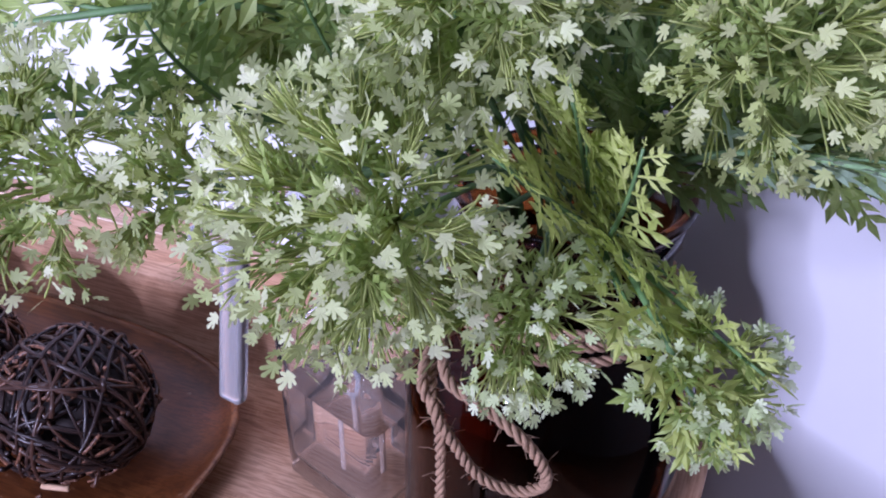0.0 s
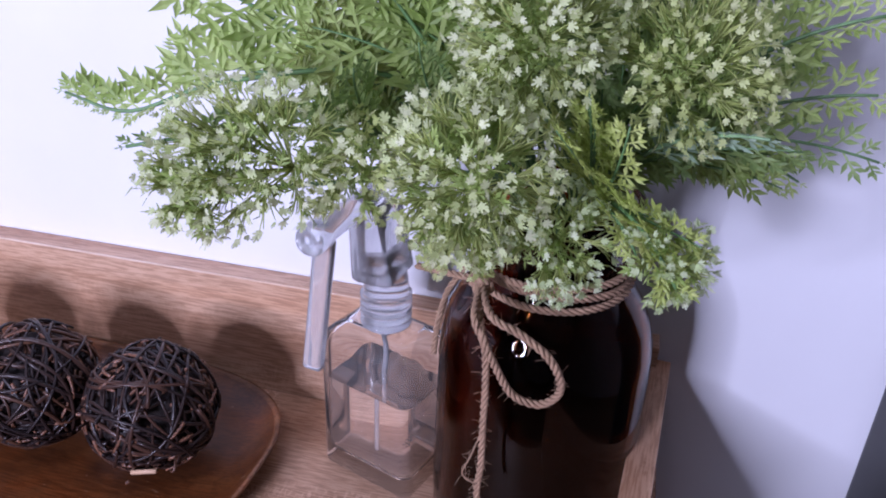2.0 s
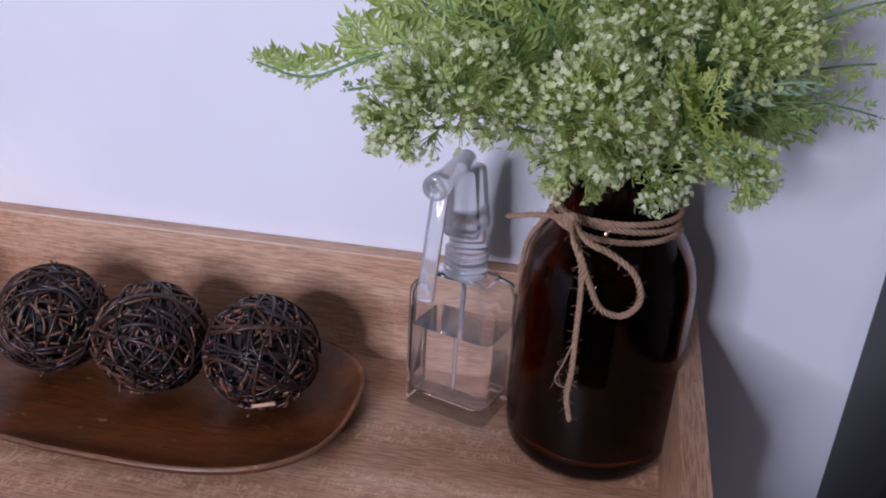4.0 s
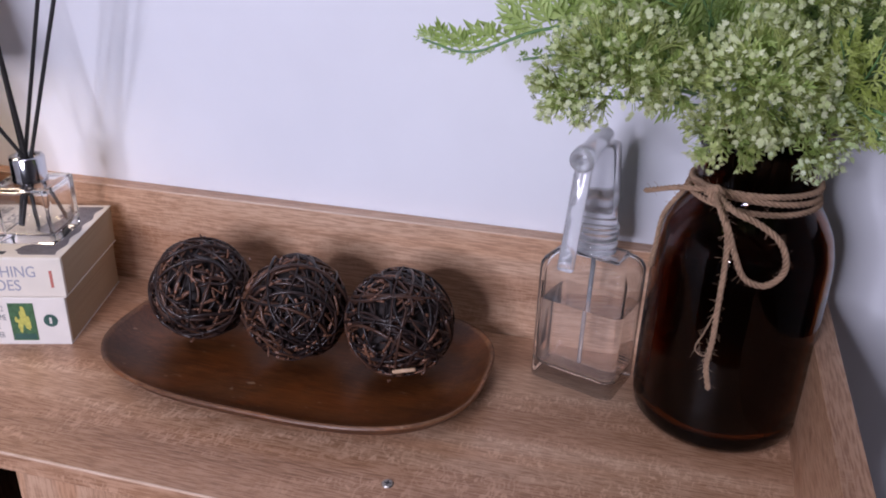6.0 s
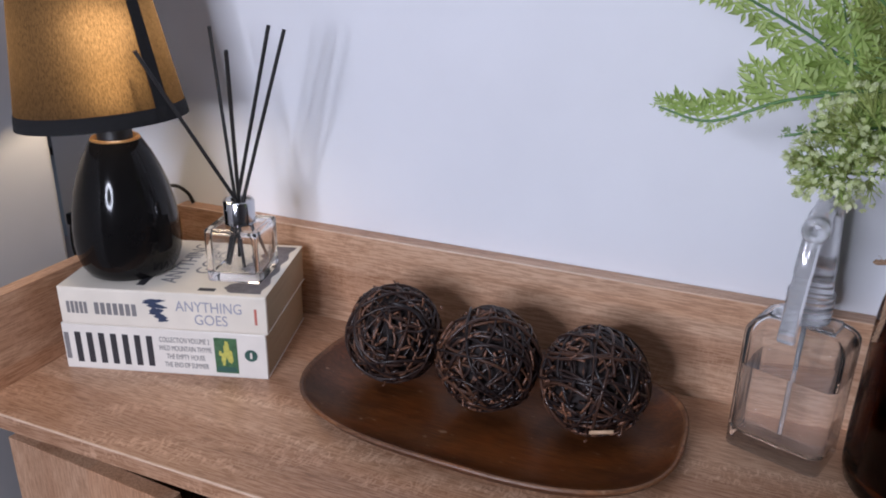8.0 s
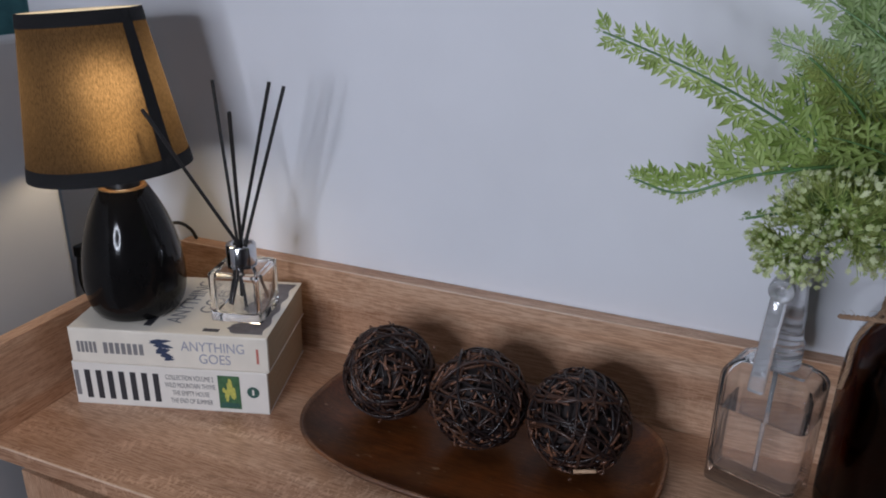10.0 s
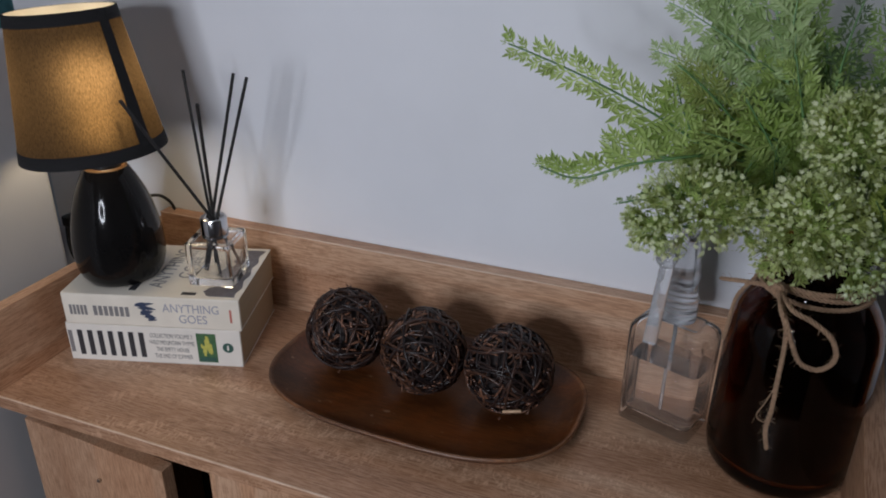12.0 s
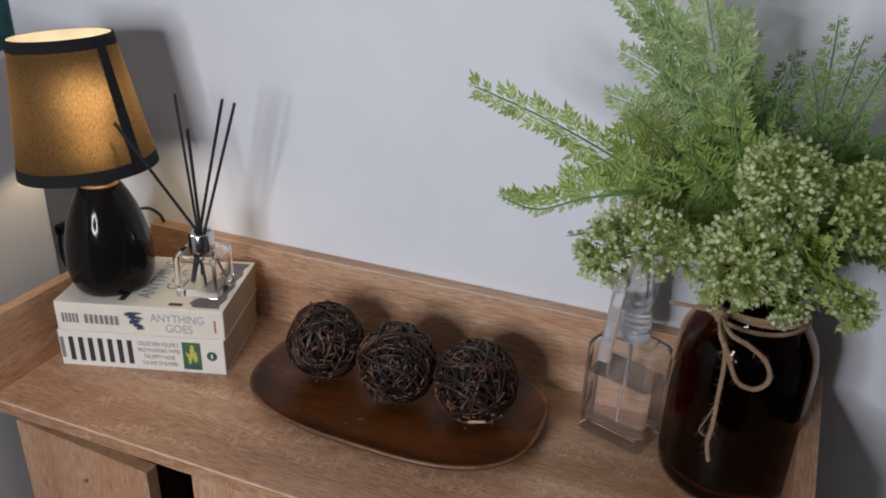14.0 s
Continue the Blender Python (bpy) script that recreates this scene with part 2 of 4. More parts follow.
STEM_PALE = plain("stem_pale", (0.20, 0.33, 0.16), 0.5, vary=0.3, size=120, bump=0.2)
LEAF = foliage("leaf_fresh", (0.39, 0.54, 0.130), (0.66, 0.77, 0.31))
LEAF_DEEP = foliage("leaf_deep", (0.24, 0.37, 0.105), (0.46, 0.59, 0.24))
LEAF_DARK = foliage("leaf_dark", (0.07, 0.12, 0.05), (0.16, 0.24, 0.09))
LEAF_OLIVE = foliage("leaf_olive", (0.32, 0.39, 0.10), (0.54, 0.61, 0.20))
LEAF_SAGE = foliage("leaf_sage", (0.42, 0.57, 0.23), (0.69, 0.80, 0.46))
LEAF_MINT = foliage("leaf_mint", (0.38, 0.55, 0.36), (0.62, 0.76, 0.58))
LEAF_LIME = foliage("leaf_lime", (0.50, 0.61, 0.13), (0.74, 0.81, 0.31))
STALK = foliage("stalk_yellow_green", (0.56, 0.65, 0.19), (0.76, 0.82, 0.36))
BLOOM = foliage("bloom_pale", (0.60, 0.70, 0.28), (0.95, 0.97, 0.70), body=0.32)
BLOOM_GREEN = foliage("bloom_green", (0.56, 0.66, 0.20), (0.90, 0.93, 0.56), body=0.34)
BLOOM_MINT = foliage("bloom_mint", (0.58, 0.71, 0.32), (0.91, 0.97, 0.72), body=0.32)

# ---- mesh helpers ----


def thing(name, m, label, category, group="", kind=""):
    ob = new(name)
    ob.matrix_world = m
    ob.empty_display_size = 0.02
    return tagged(ob, label, category, group, kind)


def mesh_part(name, verts, faces, mat, parent=None, label="", smooth=False, m=None):
    me = bpy.data.meshes.new(name)
    me.from_pydata([tuple(v) for v in verts], [], faces)
    me.materials.append(mat)
    if smooth:
        me.polygons.foreach_set("use_smooth", [True] * len(me.polygons))
    me.update()
    ob = new(name, me)
    if parent is not None:
        ob.parent = parent
    if m is not None:
        ob.matrix_local = m
    return tagged(ob, label)


def part(name, bm, mat, parent=None, label="", smooth=False, m=None):
    me = bpy.data.meshes.new(name)
    bm.normal_update()
    bm.to_mesh(me)
    bm.free()
    me.materials.append(mat)
    if smooth:
        me.polygons.foreach_set("use_smooth", [True] * len(me.polygons))
    ob = new(name, me)
    if parent is not None:
        ob.parent = parent
    if m is not None:
        ob.matrix_local = m
    return tagged(ob, label)


def box(x0, x1, y0, y1, z0, z1, bevel=0.001, seg=2):
    bm = bmesh.new()
    bmesh.ops.create_cube(bm, size=1)
    for v in bm.verts:
        v.co = Vector(((x0 + x1) / 2 + v.co.x * (x1 - x0), (y0 + y1) / 2 + v.co.y * (y1 - y0), (z0 + z1) / 2 + v.co.z * (z1 - z0)))
    if bevel:
        bmesh.ops.bevel(bm, geom=bm.edges[:], offset=bevel, segments=seg, affect="EDGES", profile=0.5)
    return bm


def lathe(profile, seg=64):
    """Turned shape about z. profile: (radius, height) from the bottom up; radius 0 closes it."""
    verts, faces, rings = [], [], []
    for r, z in profile:
        if r < 1e-6:
            rings.append([len(verts)])
            verts.append((0, 0, z))
        else:
            rings.append(list(range(len(verts), len(verts) + seg)))
            verts += [(r * math.cos(2 * math.pi * i / seg), r * math.sin(2 * math.pi * i / seg), z) for i in range(seg)]
    for a, b in zip(rings, rings[1:]):
        for i in range(seg):
            j = (i + 1) % seg
            f = [a[i % len(a)], a[j % len(a)], b[j % len(b)], b[i % len(b)]]
            f = list(dict.fromkeys(f))
            if len(f) > 2:
                faces.append(f)
    return verts, faces


def smooth_path(points, per=8):
    """Catmull-Rom through the points."""
    p = [Vector(q) for q in points]
    p = [p[0] * 2 - p[1]] + p + [p[-1] * 2 - p[-2]]
    out = []
    for i in range(1, len(p) - 2):
        for k in range(per):
            t = k / per
            a, b, c, d = p[i - 1:i + 3]
            out.append(0.5 * (2 * b + (c - a) * t + (2 * a - 5 * b + 4 * c - d) * t * t + (3 * b - a - 3 * c + d) * t ** 3))
    return out + [p[-2]]


def tube(path, radius, sides=6, verts=None, faces=None, taper=1.0):
    verts = [] if verts is None else verts
    faces = [] if faces is None else faces
    n, start = len(path), len(verts)
    ref = Vector((0.31, 0.17, 0.93)).normalized()
    for i, q in enumerate(path):
        t = (path[min(i + 1, n - 1)] - path[max(i - 1, 0)]).normalized()
        u = t.cross(ref)
        u = (u if u.length > 1e-3 else t.orthogonal()).normalized()
        w = t.cross(u)
        ref = -w
        r = radius * (1 + (taper - 1) * i / max(1, n - 1))
        verts += [q + r * (math.cos(2 * math.pi * k / sides) * u + math.sin(2 * math.pi * k / sides) * w) for k in range(sides)]
    for i in range(n - 1):
        for k in range(sides):
            a, b = start + i * sides, start + (i + 1) * sides
            faces.append((a + k, a + (k + 1) % sides, b + (k + 1) % sides, b + k))
    faces.append(tuple(start + k for k in reversed(range(sides))))
    faces.append(tuple(start + (n - 1) * sides + k for k in range(sides)))
    return verts, faces


def rounded_slab(w, d, h, r, seg=8, z0=0.0):
    """Upright prism with rounded vertical corners, centred on x and y."""
    ring = []
    for cx, cy, a0 in ((w / 2 - r, d / 2 - r, 0), (-w / 2 + r, d / 2 - r, 90), (-w / 2 + r, -d / 2 + r, 180), (w / 2 - r, -d / 2 + r, 270)):
        for k in range(seg + 1):
            a = radians(a0 + 90 * k / seg)
            ring.append((cx + r * math.cos(a), cy + r * math.sin(a)))
    n = len(ring)
    verts = [(x, y, z0) for x, y in ring] + [(x, y, z0 + h) for x, y in ring]
    faces = [(i, (i + 1) % n, n + (i + 1) % n, n + i) for i in range(n)] + [tuple(reversed(range(n))), tuple(range(n, 2 * n))]
    return verts, faces


def letters(name, words, size, mat, parent, m, label="", squeeze=1.0):
    """Flat lettering in the built-in font, as a mesh, centred at m."""
    cu = bpy.data.curves.new(name, "FONT")
    cu.body, cu.size, cu.align_x, cu.align_y, cu.extrude = words, size, "CENTER", "CENTER", 0.0001
    tmp = new(name, cu)
    dg = bpy.context.evaluated_depsgraph_get()
    me = bpy.data.meshes.new_from_object(tmp.evaluated_get(dg))
    bpy.data.objects.remove(tmp)
    me.transform(Matrix.Diagonal((squeeze, 1, 1, 1)))
    me.materials.clear()
    me.materials.append(mat)
    ob = new(name, me)
    ob.parent = parent
    ob.matrix_local = m
    return tagged(ob, label)


# ---- the room ----
TOP = 0.8


def setting(name, bm, mat, label, category="wall"):
    return tagged(part(name, bm, mat), label, category, kind="structure")


setting("wall_north", box(-0.415, 2.4, 0.020, 0.14, 0, 2.5, 0), WALL, "white painted plaster wall behind the cabinet")
setting("wall_recess", box(-1.8, -0.414, 0.30, 0.42, 0, 2.5, 0), WALL, "pale wall of the window recess behind the lamp")
setting("wall_return", box(-0.415, -0.30, 0.141, 0.42, 0, 2.5, 0), WALL, "white painted end of the wall")
# Three walls out of view, added in darker paint to shape the light.
setting("wall_west", box(-1.92, -1.8, -3.4, 0.42, 0, 2.5, 0), WALL_FAR_DIM, "unseen side wall, darkened to cut bounce light")
setting("wall_east", box(2.4, 2.52, -3.4, 0.14, 0, 2.5, 0), WALL_FAR_DIM, "unseen side wall, darkened to cut bounce light")
setting("wall_south", box(-1.92, 2.52, -3.52, -3.4, 0, 2.5, 0), WALL_FAR_DIM, "unseen wall behind the viewer, darkened to cut reflections")
setting("floor", box(-1.92, 2.52, -3.52, 0.42, -0.1, 0, 0), FLOOR, "brown wooden floor", "floor")
setting("ceiling", box(-1.92, 2.52, -3.52, 0.42, 2.5, 2.6, 0), CEILING, "white painted ceiling", "ceiling")
v, f = [], []
for i in range(61):
    x = -1.5 + 1.08 * i / 60
    y = 0.255 + 0.018 * math.sin(i * 1.05) + 0.006 * math.sin(i * 2.3)
    v += [(x, y, 1.02), (x, y, 2.3), (x, y + 0.003, 2.3), (x, y + 0.003, 1.02)]
for i in range(60):
    a, b = 4 * i, 4 * i + 4
    f += [(a, b, b + 1, a + 1), (a + 1, b + 1, b + 2, a + 2), (a + 2, b + 2, b + 3, a + 3), (a + 3, b + 3, b, a)]
tagged(mesh_part("curtain", v, f, TEAL, None, smooth=True), "teal curtain hanging in the recess beside the wall", "curtain")
ledge = thing("window_ledge", pose(-0.95, 0.26, 0), "pale blue painted ledge under the curtain", "ledge", kind="structure")
part("board", box(-0.5, 0.53, -0.05, 0.039, 0.72, 0.862, 0.004), PALE_BLUE, ledge)
part("lip", box(-0.5, 0.53, -0.06, 0.039, 0.8625, 0.876, 0.003), BLACK, ledge)
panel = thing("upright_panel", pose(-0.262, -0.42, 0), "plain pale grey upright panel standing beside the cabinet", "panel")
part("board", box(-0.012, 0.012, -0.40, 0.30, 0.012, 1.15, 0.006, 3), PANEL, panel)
for y in (-0.34, 0.22):
    part("foot", box(-0.02, 0.02, y, y + 0.03, 0.0, 0.0119, 0.002), PANEL, panel)

ring = thing("ring_light", look(RING_AT, RING_AIM), "round ring lamp on a thin stand behind the viewer", "lamp")


def annulus(r0, r1, z0, z1, seg=64):
    return lathe([(r0, z0), (r1, z0), (r1, z1), (r0, z1), (r0, z0)], seg)


RING_GLOW = glow("ring_glow", (0.93, 0.95, 1.0), RING_POWER / (math.pi * math.pi * (0.165 ** 2 - 0.135 ** 2)))
v, f = annulus(0.130, 0.170, 0.001, 0.020)
mesh_part("housing", v, f, BLACK, ring, "black ring housing", True)
v, f = lathe([(0.165, 0.0), (0.135, 0.0)], 64)
mesh_part("diffuser", v, f, RING_GLOW, ring, "glowing white ring")
stand = thing("lamp_stand", pose(RING_AT[0], RING_AT[1] - 0.05, 0), "thin black lamp stand on the floor", "stand")
v, f = tube([Vector((0, 0, 0.02)), Vector((0, 0, 1.07))], 0.009, 10)
mesh_part("pole", v, f, BLACK, stand, "", True)
mesh_part("base_plate", *lathe([(0, 0), (0.14, 0), (0.14, 0.012), (0.02, 0.02), (0, 0.02)], 40), BLACK, stand, "", True)

# ---- the cabinet ----
XL, XR, YF = -0.227, 0.632, -0.279
cabinet = thing("cabinet", pose(0, 0, 0), "light oak laminate cabinet with raised back and side rims", "cabinet")
part("top", box(XL + 0.016, XR + 0.010, YF, 0.0, TOP - 0.016, TOP, 0.0006), OAK_TOP, cabinet)
part("back_rim", box(XL + 0.016, XR - 0.004, 0.0005, 0.019, TOP - 0.016, TOP + 0.1025, 0.0006), OAK_RIM_LIT, cabinet)
part("side_rim", box(XL, XL + 0.0155, YF + 0.004, 0.019, TOP - 0.016, TOP + 0.087, 0.0006), OAK_Y, cabinet)
part("side_panel", box(XL, XL + 0.0155, YF + 0.052, 0.019, 0.0, TOP - 0.0165, 0.0006), OAK_Z, cabinet)
part("side_panel", box(XR - 0.0075, XR + 0.010, YF + 0.030, 0.019, 0.0, TOP - 0.0165, 0.0006), OAK_Z, cabinet)
part("edge_band", box(XL + 0.016, XR - 0.018, YF - 0.0006, YF + 0.0010, TOP - 0.0016, TOP + 0.0004, 0.0003, 1), EDGE, cabinet, "worn front edge band with its highlight painted in")
part("edge_band", box(XL + 0.016, XR - 0.018, -0.0003, 0.0009, TOP + 0.1015, TOP + 0.1029, 0.0003, 1), EDGE, cabinet, "worn edge band of the rear rim with its highlight painted in")
part("side_rim", box(-0.00875, 0.00875, -0.142, 0.142, 0.0003, 0.087, 0.0006), OAK_Y, cabinet, m=pose(0.6185, -0.131, TOP, 0, 0, -4.5))
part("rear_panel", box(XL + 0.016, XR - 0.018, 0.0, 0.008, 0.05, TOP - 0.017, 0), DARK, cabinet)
part("bottom", box(XL + 0.016, XR - 0.018, YF + 0.03, -0.001, 0.05, 0.066, 0), OAK_X, cabinet)
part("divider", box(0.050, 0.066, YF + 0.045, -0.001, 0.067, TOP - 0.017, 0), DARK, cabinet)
door = part("door", box(0, 0.203, 0, 0.016, 0.07, 0.740, 0.0008), OAK_Z, cabinet, "oak door standing slightly ajar", m=pose(XL + 0.0005, YF + 0.0345, 0, 0, 0, -3.6))
part("door_knob", box(0.104, 0.108, -0.004, 0.0, 0.69, 0.694, 0.001), STEEL, door, "tiny metal peg")
part("door", box(0.047, XR - 0.02, YF + 0.012, YF + 0.028, 0.07, TOP - 0.018, 0.0008), OAK_Z, cabinet)
screw = thing("screw", pose(0.330, -0.232, TOP), "small steel cross-head screw sunk in the cabinet top", "screw")
bm = bmesh.new()
bmesh.ops.create_cone(bm, cap_ends=True, segments=24, radius1=0.0045, radius2=0.0036, depth=0.001)
part("head", bm, STEEL, screw, m=pose(0, 0, 0.0005), smooth=False)
part("slot", box(-0.0024, 0.0024, -0.0004, 0.0004, 0.0008, 0.0012, 0), INK, screw)
part("slot", box(-0.0004, 0.0004, -0.0024, 0.0024, 0.0008, 0.0012, 0), INK, screw)


# ---- books ----
def book(name, m, thick, cover, label, depth=0.129, length=0.198):
    b = thing(name, m, label, "book", "stacked paperbacks")
    part("page_block", box(-length + 0.0006, -0.0006, 0.0042, depth - 0.0006, 0.0010, thick - 0.0010, 0.0004), PAPER, b, "yellowed page block")
    part("cover", box(-length, 0, 0, depth, thick - 0.0008, thick, 0.0003, 1), cover, b)
    part("cover", box(-length, 0, 0, depth, 0, 0.0008, 0.0003, 1), cover, b)
    part("spine", box(-length, 0, 0, 0.004, 0.0009, thick - 0.0009, 0.0008), cover, b)
    return b


def page_paper(name):
    m, nt, p = material(name)
    n = add(nt, "ShaderNodeTexNoise", Scale=1.0, Detail=3.0)
    nt.links.new(coords(nt, (8, 8, 2500)), n.inputs["Vector"])
    c = ramp(nt, n.outputs["Fac"], [(0.3, (0.36, 0.27, 0.17)), (0.7, (0.52, 0.41, 0.27))])
    nt.links.new(c, p.inputs["Base Color"])
    p.inputs["Roughness"].default_value = 0.9
    relief(nt, p, n.outputs["Fac"], 0.4, 0.0005)
    return m


PAPER = page_paper("page_paper")
SPIN = 17.4
low = book("book", pose(0.0, -0.136, TOP, 0, 0, SPIN), 0.0475, COVER_WHITE, "thick paperback with a white spine, lying flat on the cabinet")
up = book("book", pose(0.003, -0.136, TOP + 0.0475, 0, 0, SPIN), 0.0385, COVER, "cream paperback with a black title, lying on another book")


def on_spine(x, z):
    return pose(x, -0.0002, z, 90, 0, 0)


def bars(parent, name, x0, x1, z0, z1, mat, count, gap=0.3):
    """Illegible or private lettering as plain bars."""
    w = (x1 - x0) / count
    for i in range(count):
        part(name, box(x0 + i * w, x0 + (i + 1 - gap) * w, -0.0003, 0.0001, z0, z1, 0), mat, parent)


bars(low, "print_bar", -0.186, -0.104, 0.007, 0.039, INK, 7, 0.5)
bars(low, "print_bar", -0.1965, -0.190, 0.010, 0.038, INK_GREY, 1, 0.3)
for i, words in enumerate(("COLLECTION VOLUME 2", "WILD MOUNTAIN THYME", "THE EMPTY HOUSE", "THE END OF SUMMER")):
    letters("print", words, 0.0078, INK_GREY, low, on_spine(-0.0785, 0.036 - 0.0088 * i), squeeze=0.56)
part("picture", box(-0.0500, -0.0280, -0.0003, 0.0001, 0.0045, 0.0415, 0), INK_GREEN, low)


def blot(parent, name, x, z, rx, rz, turn, mat, lift):
    """A soft-edged printed patch on a spine."""
    v = [(0, 0, 0)]
    for i in range(28):
        a = 2 * math.pi * i / 28
        k = 1 + 0.16 * math.sin(3 * a + 40 * x) + 0.09 * math.sin(7 * a + 90 * z)
        v.append((rx * k * math.cos(a), rz * k * math.sin(a), 0))
    mesh_part(name, v, [(0, i, i % 28 + 1) for i in range(1, 29)], mat, parent, m=pose(x, -0.0003 - lift, z, 90, 0, 0) @ pose(0, 0, 0, 0, 0, turn))


for k, (x, z, rx, rz, turn) in enumerate(((-0.0375, 0.027, 0.0030, 0.0115, 8), (-0.0410, 0.021, 0.0022, 0.0085, -10), (-0.0345, 0.023, 0.0020, 0.0060, 5), (-0.0440, 0.025, 0.0016, 0.0032, 20))):
    blot(low, "picture_patch", x, z, rx, rz, turn, INK_YELLOW, 0.0002 + 0.00004 * k)
part("picture_patch", box(-0.0485, -0.0295, -0.0005, 0.0001, 0.006, 0.011, 0), INK_TEAL, low)
bm = bmesh.new()
bmesh.ops.create_circle(bm, cap_ends=True, segments=32, radius=0.0062)
part("badge", bm, INK_TEAL, low, m=pose(-0.0150, -0.0003, 0.0245, 90, 0, 0))
part("badge_mark", box(-0.0160, -0.0140, -0.0006, 0.0, 0.0215, 0.0275, 0), COVER_WHITE, low)
bars(up, "print_bar", -0.191, -0.170, 0.012, 0.024, INK_GREY, 5, 0.3)
bars(up, "print_bar", -0.164, -0.122, 0.012, 0.024, INK_GREY, 7, 0.3)
letters("print", "ANYTHING", 0.0148, INK_PALE, up, on_spine(-0.054, 0.0245), squeeze=0.83)
letters("print", "GOES", 0.0148, INK_PALE, up, on_spine(-0.053, 0.0115), squeeze=0.86)
bars(up, "print_bar", -0.0115, -0.0085, 0.010, 0.026, INK_RED, 1, 0.2)
for k, (x, z, rx, rz, turn) in enumerate(((-0.107, 0.0285, 0.0105, 0.0022, 8), (-0.104, 0.0240, 0.0090, 0.0026, -6), (-0.105, 0.0185, 0.0070, 0.0030, 12), (-0.101, 0.0135, 0.0060, 0.0028, -10), (-0.099, 0.0095, 0.0050, 0.0016, 4))):
    blot(up, "picture", x, z, rx, rz, turn, INK_BLUE, 0.00005 * k)
letters("print", "ANYTHING", 0.024, INK_GREY, up, pose(-0.100, 0.070, 0.0386, 0, 0, 90), squeeze=0.8)
letters("print", "GOES", 0.024, INK_GREY, up, pose(-0.076, 0.072, 0.0386, 0, 0, 90), squeeze=0.9)
bars_top = [(-0.127, -0.119, 0.012, 0.045)]
for x0, x1, y0, y1 in bars_top:
    part("print_bar", box(x0, x1, y0, y1, 0.0384, 0.0387, 0), INK, up)
v, f = [], []
for k in range(49):
    y = 0.006 + 0.117 * k / 48
    w = 0.020 + 0.020 * abs(math.sin(k * 0.21 + 0.5)) * (1 - k / 60) + 0.0012 * math.sin(k * 1.9)
    v += [(-0.005 - w, y, 0.0386), (-0.006 - 0.0015 * math.sin(k * 0.5), y, 0.0386)]
    if k:
        f.append((2 * k - 2, 2 * k - 1, 2 * k + 1, 2 * k))
mesh_part("picture", v, f, PHOTO, up, "printed grey picture")
part("picture", box(-0.066, -0.050, 0.007, 0.013, 0.0384, 0.0387, 0), INK, up)

# ---- table lamp ----
lamp = thing("table_lamp", pose(-0.155, -0.130, 0.886), "lit table lamp with black ceramic base, brown fabric shade", "lamp")
prof = [(0, 0), (0.036, 0), (0.040, 0.002), (0.0450, 0.010), (0.0478, 0.020), (0.0490, 0.031), (0.0485, 0.047), (0.0460, 0.066), (0.0420, 0.084), (0.0366, 0.100), (0.0300, 0.115), (0.0242, 0.1255), (0.0222, 0.1285)]
mesh_part("base", *lathe(prof, 72), CERAMIC, lamp, "glossy black ceramic base", True)
mesh_part("collar", *lathe([(0.0224, 0.1282), (0.0212, 0.1305), (0.018, 0.130), (0.0165, 0.127), (0, 0.127)], 48), CERAMIC_RIM, lamp, "brown glazed collar", True)
mesh_part("socket", *lathe([(0.0155, 0.126), (0.0155, 0.140), (0.013, 0.143), (0.013, 0.152), (0, 0.152)], 32), BLACK, lamp, "", True)
SB, ST, RB, RT = 0.146, 0.290, 0.0745, 0.0530


def cone_skin(r0, z0, r1, z1, thick, seg=96):
    return lathe([(r0, z0), (r1, z1), (r1 - thick, z1), (r0 - thick, z0), (r0, z0)], seg)


shade = mesh_part("shade", *lathe([(RB + (RT - RB) * k / 8, SB + (ST - SB) * k / 8) for k in range(9)], 96), CLOTH, lamp, "brown translucent fabric shade, slightly tilted", True)
shade.matrix_local = pose(-0.010, 0, SB, 0, -4.5, 0) @ pose(0, 0, -SB)



def at_height(z):
    return RB + (RT - RB) * (z - SB) / (ST - SB)


mesh_part("bottom_band", *cone_skin(RB + 0.0006, SB - 0.001, at_height(SB + 0.012) + 0.0006, SB + 0.012, 0.002), TRIM, shade, "black ribbon edge", True)
mesh_part("top_band", *cone_skin(at_height(ST - 0.011) + 0.0006, ST - 0.011, RT + 0.0006, ST + 0.001, 0.002), TRIM, shade, "black ribbon edge", True)
mesh_part("lining", *lathe([(at_height(ST - 0.013) - 0.0020, ST - 0.013), (RT - 0.0016, ST + 0.0008)], 96), LINING, shade, "cream lining lit by the bulb", True)
va, fa = [], []
for a in (-8.0, 4.5):
    for z in (SB, ST):
        r = at_height(z) + 0.0009
        va.append((r * math.cos(radians(a)), r * math.sin(radians(a)), z))
mesh_part("seam_band", va, [(0, 2, 3, 1)], TRIM, shade, "black ribbon seam")
v, f = [], []
for a in (100, 220, 340):
    d = Vector((math.cos(radians(a)), math.sin(radians(a)), 0))
    tube([d * 0.013 + Vector((0, 0, 0.146)), d * 0.05 + Vector((-0.004, 0, 0.16)), d * (at_height(0.19) - 0.004) + Vector((-0.013, 0, 0.19))], 0.0011, 6, v, f)
mesh_part("shade_ring", v, f, CHROME, lamp, "", True)
mesh_part("bulb", *lathe([(0, 0.150), (0.010, 0.152), (0.012, 0.162), (0.017, 0.176), (0.019, 0.187), (0.016, 0.198), (0.009, 0.205), (0, 0.207)], 32), BULB, lamp, "glowing warm bulb", True)
bulb_light = bpy.data.lights.new("bulb_light", "POINT")
bulb_light.energy, bulb_light.color, bulb_light.shadow_soft_size = 1.05, (1.0, 0.79, 0.52), 0.028
ob = new("bulb_light", bulb_light)
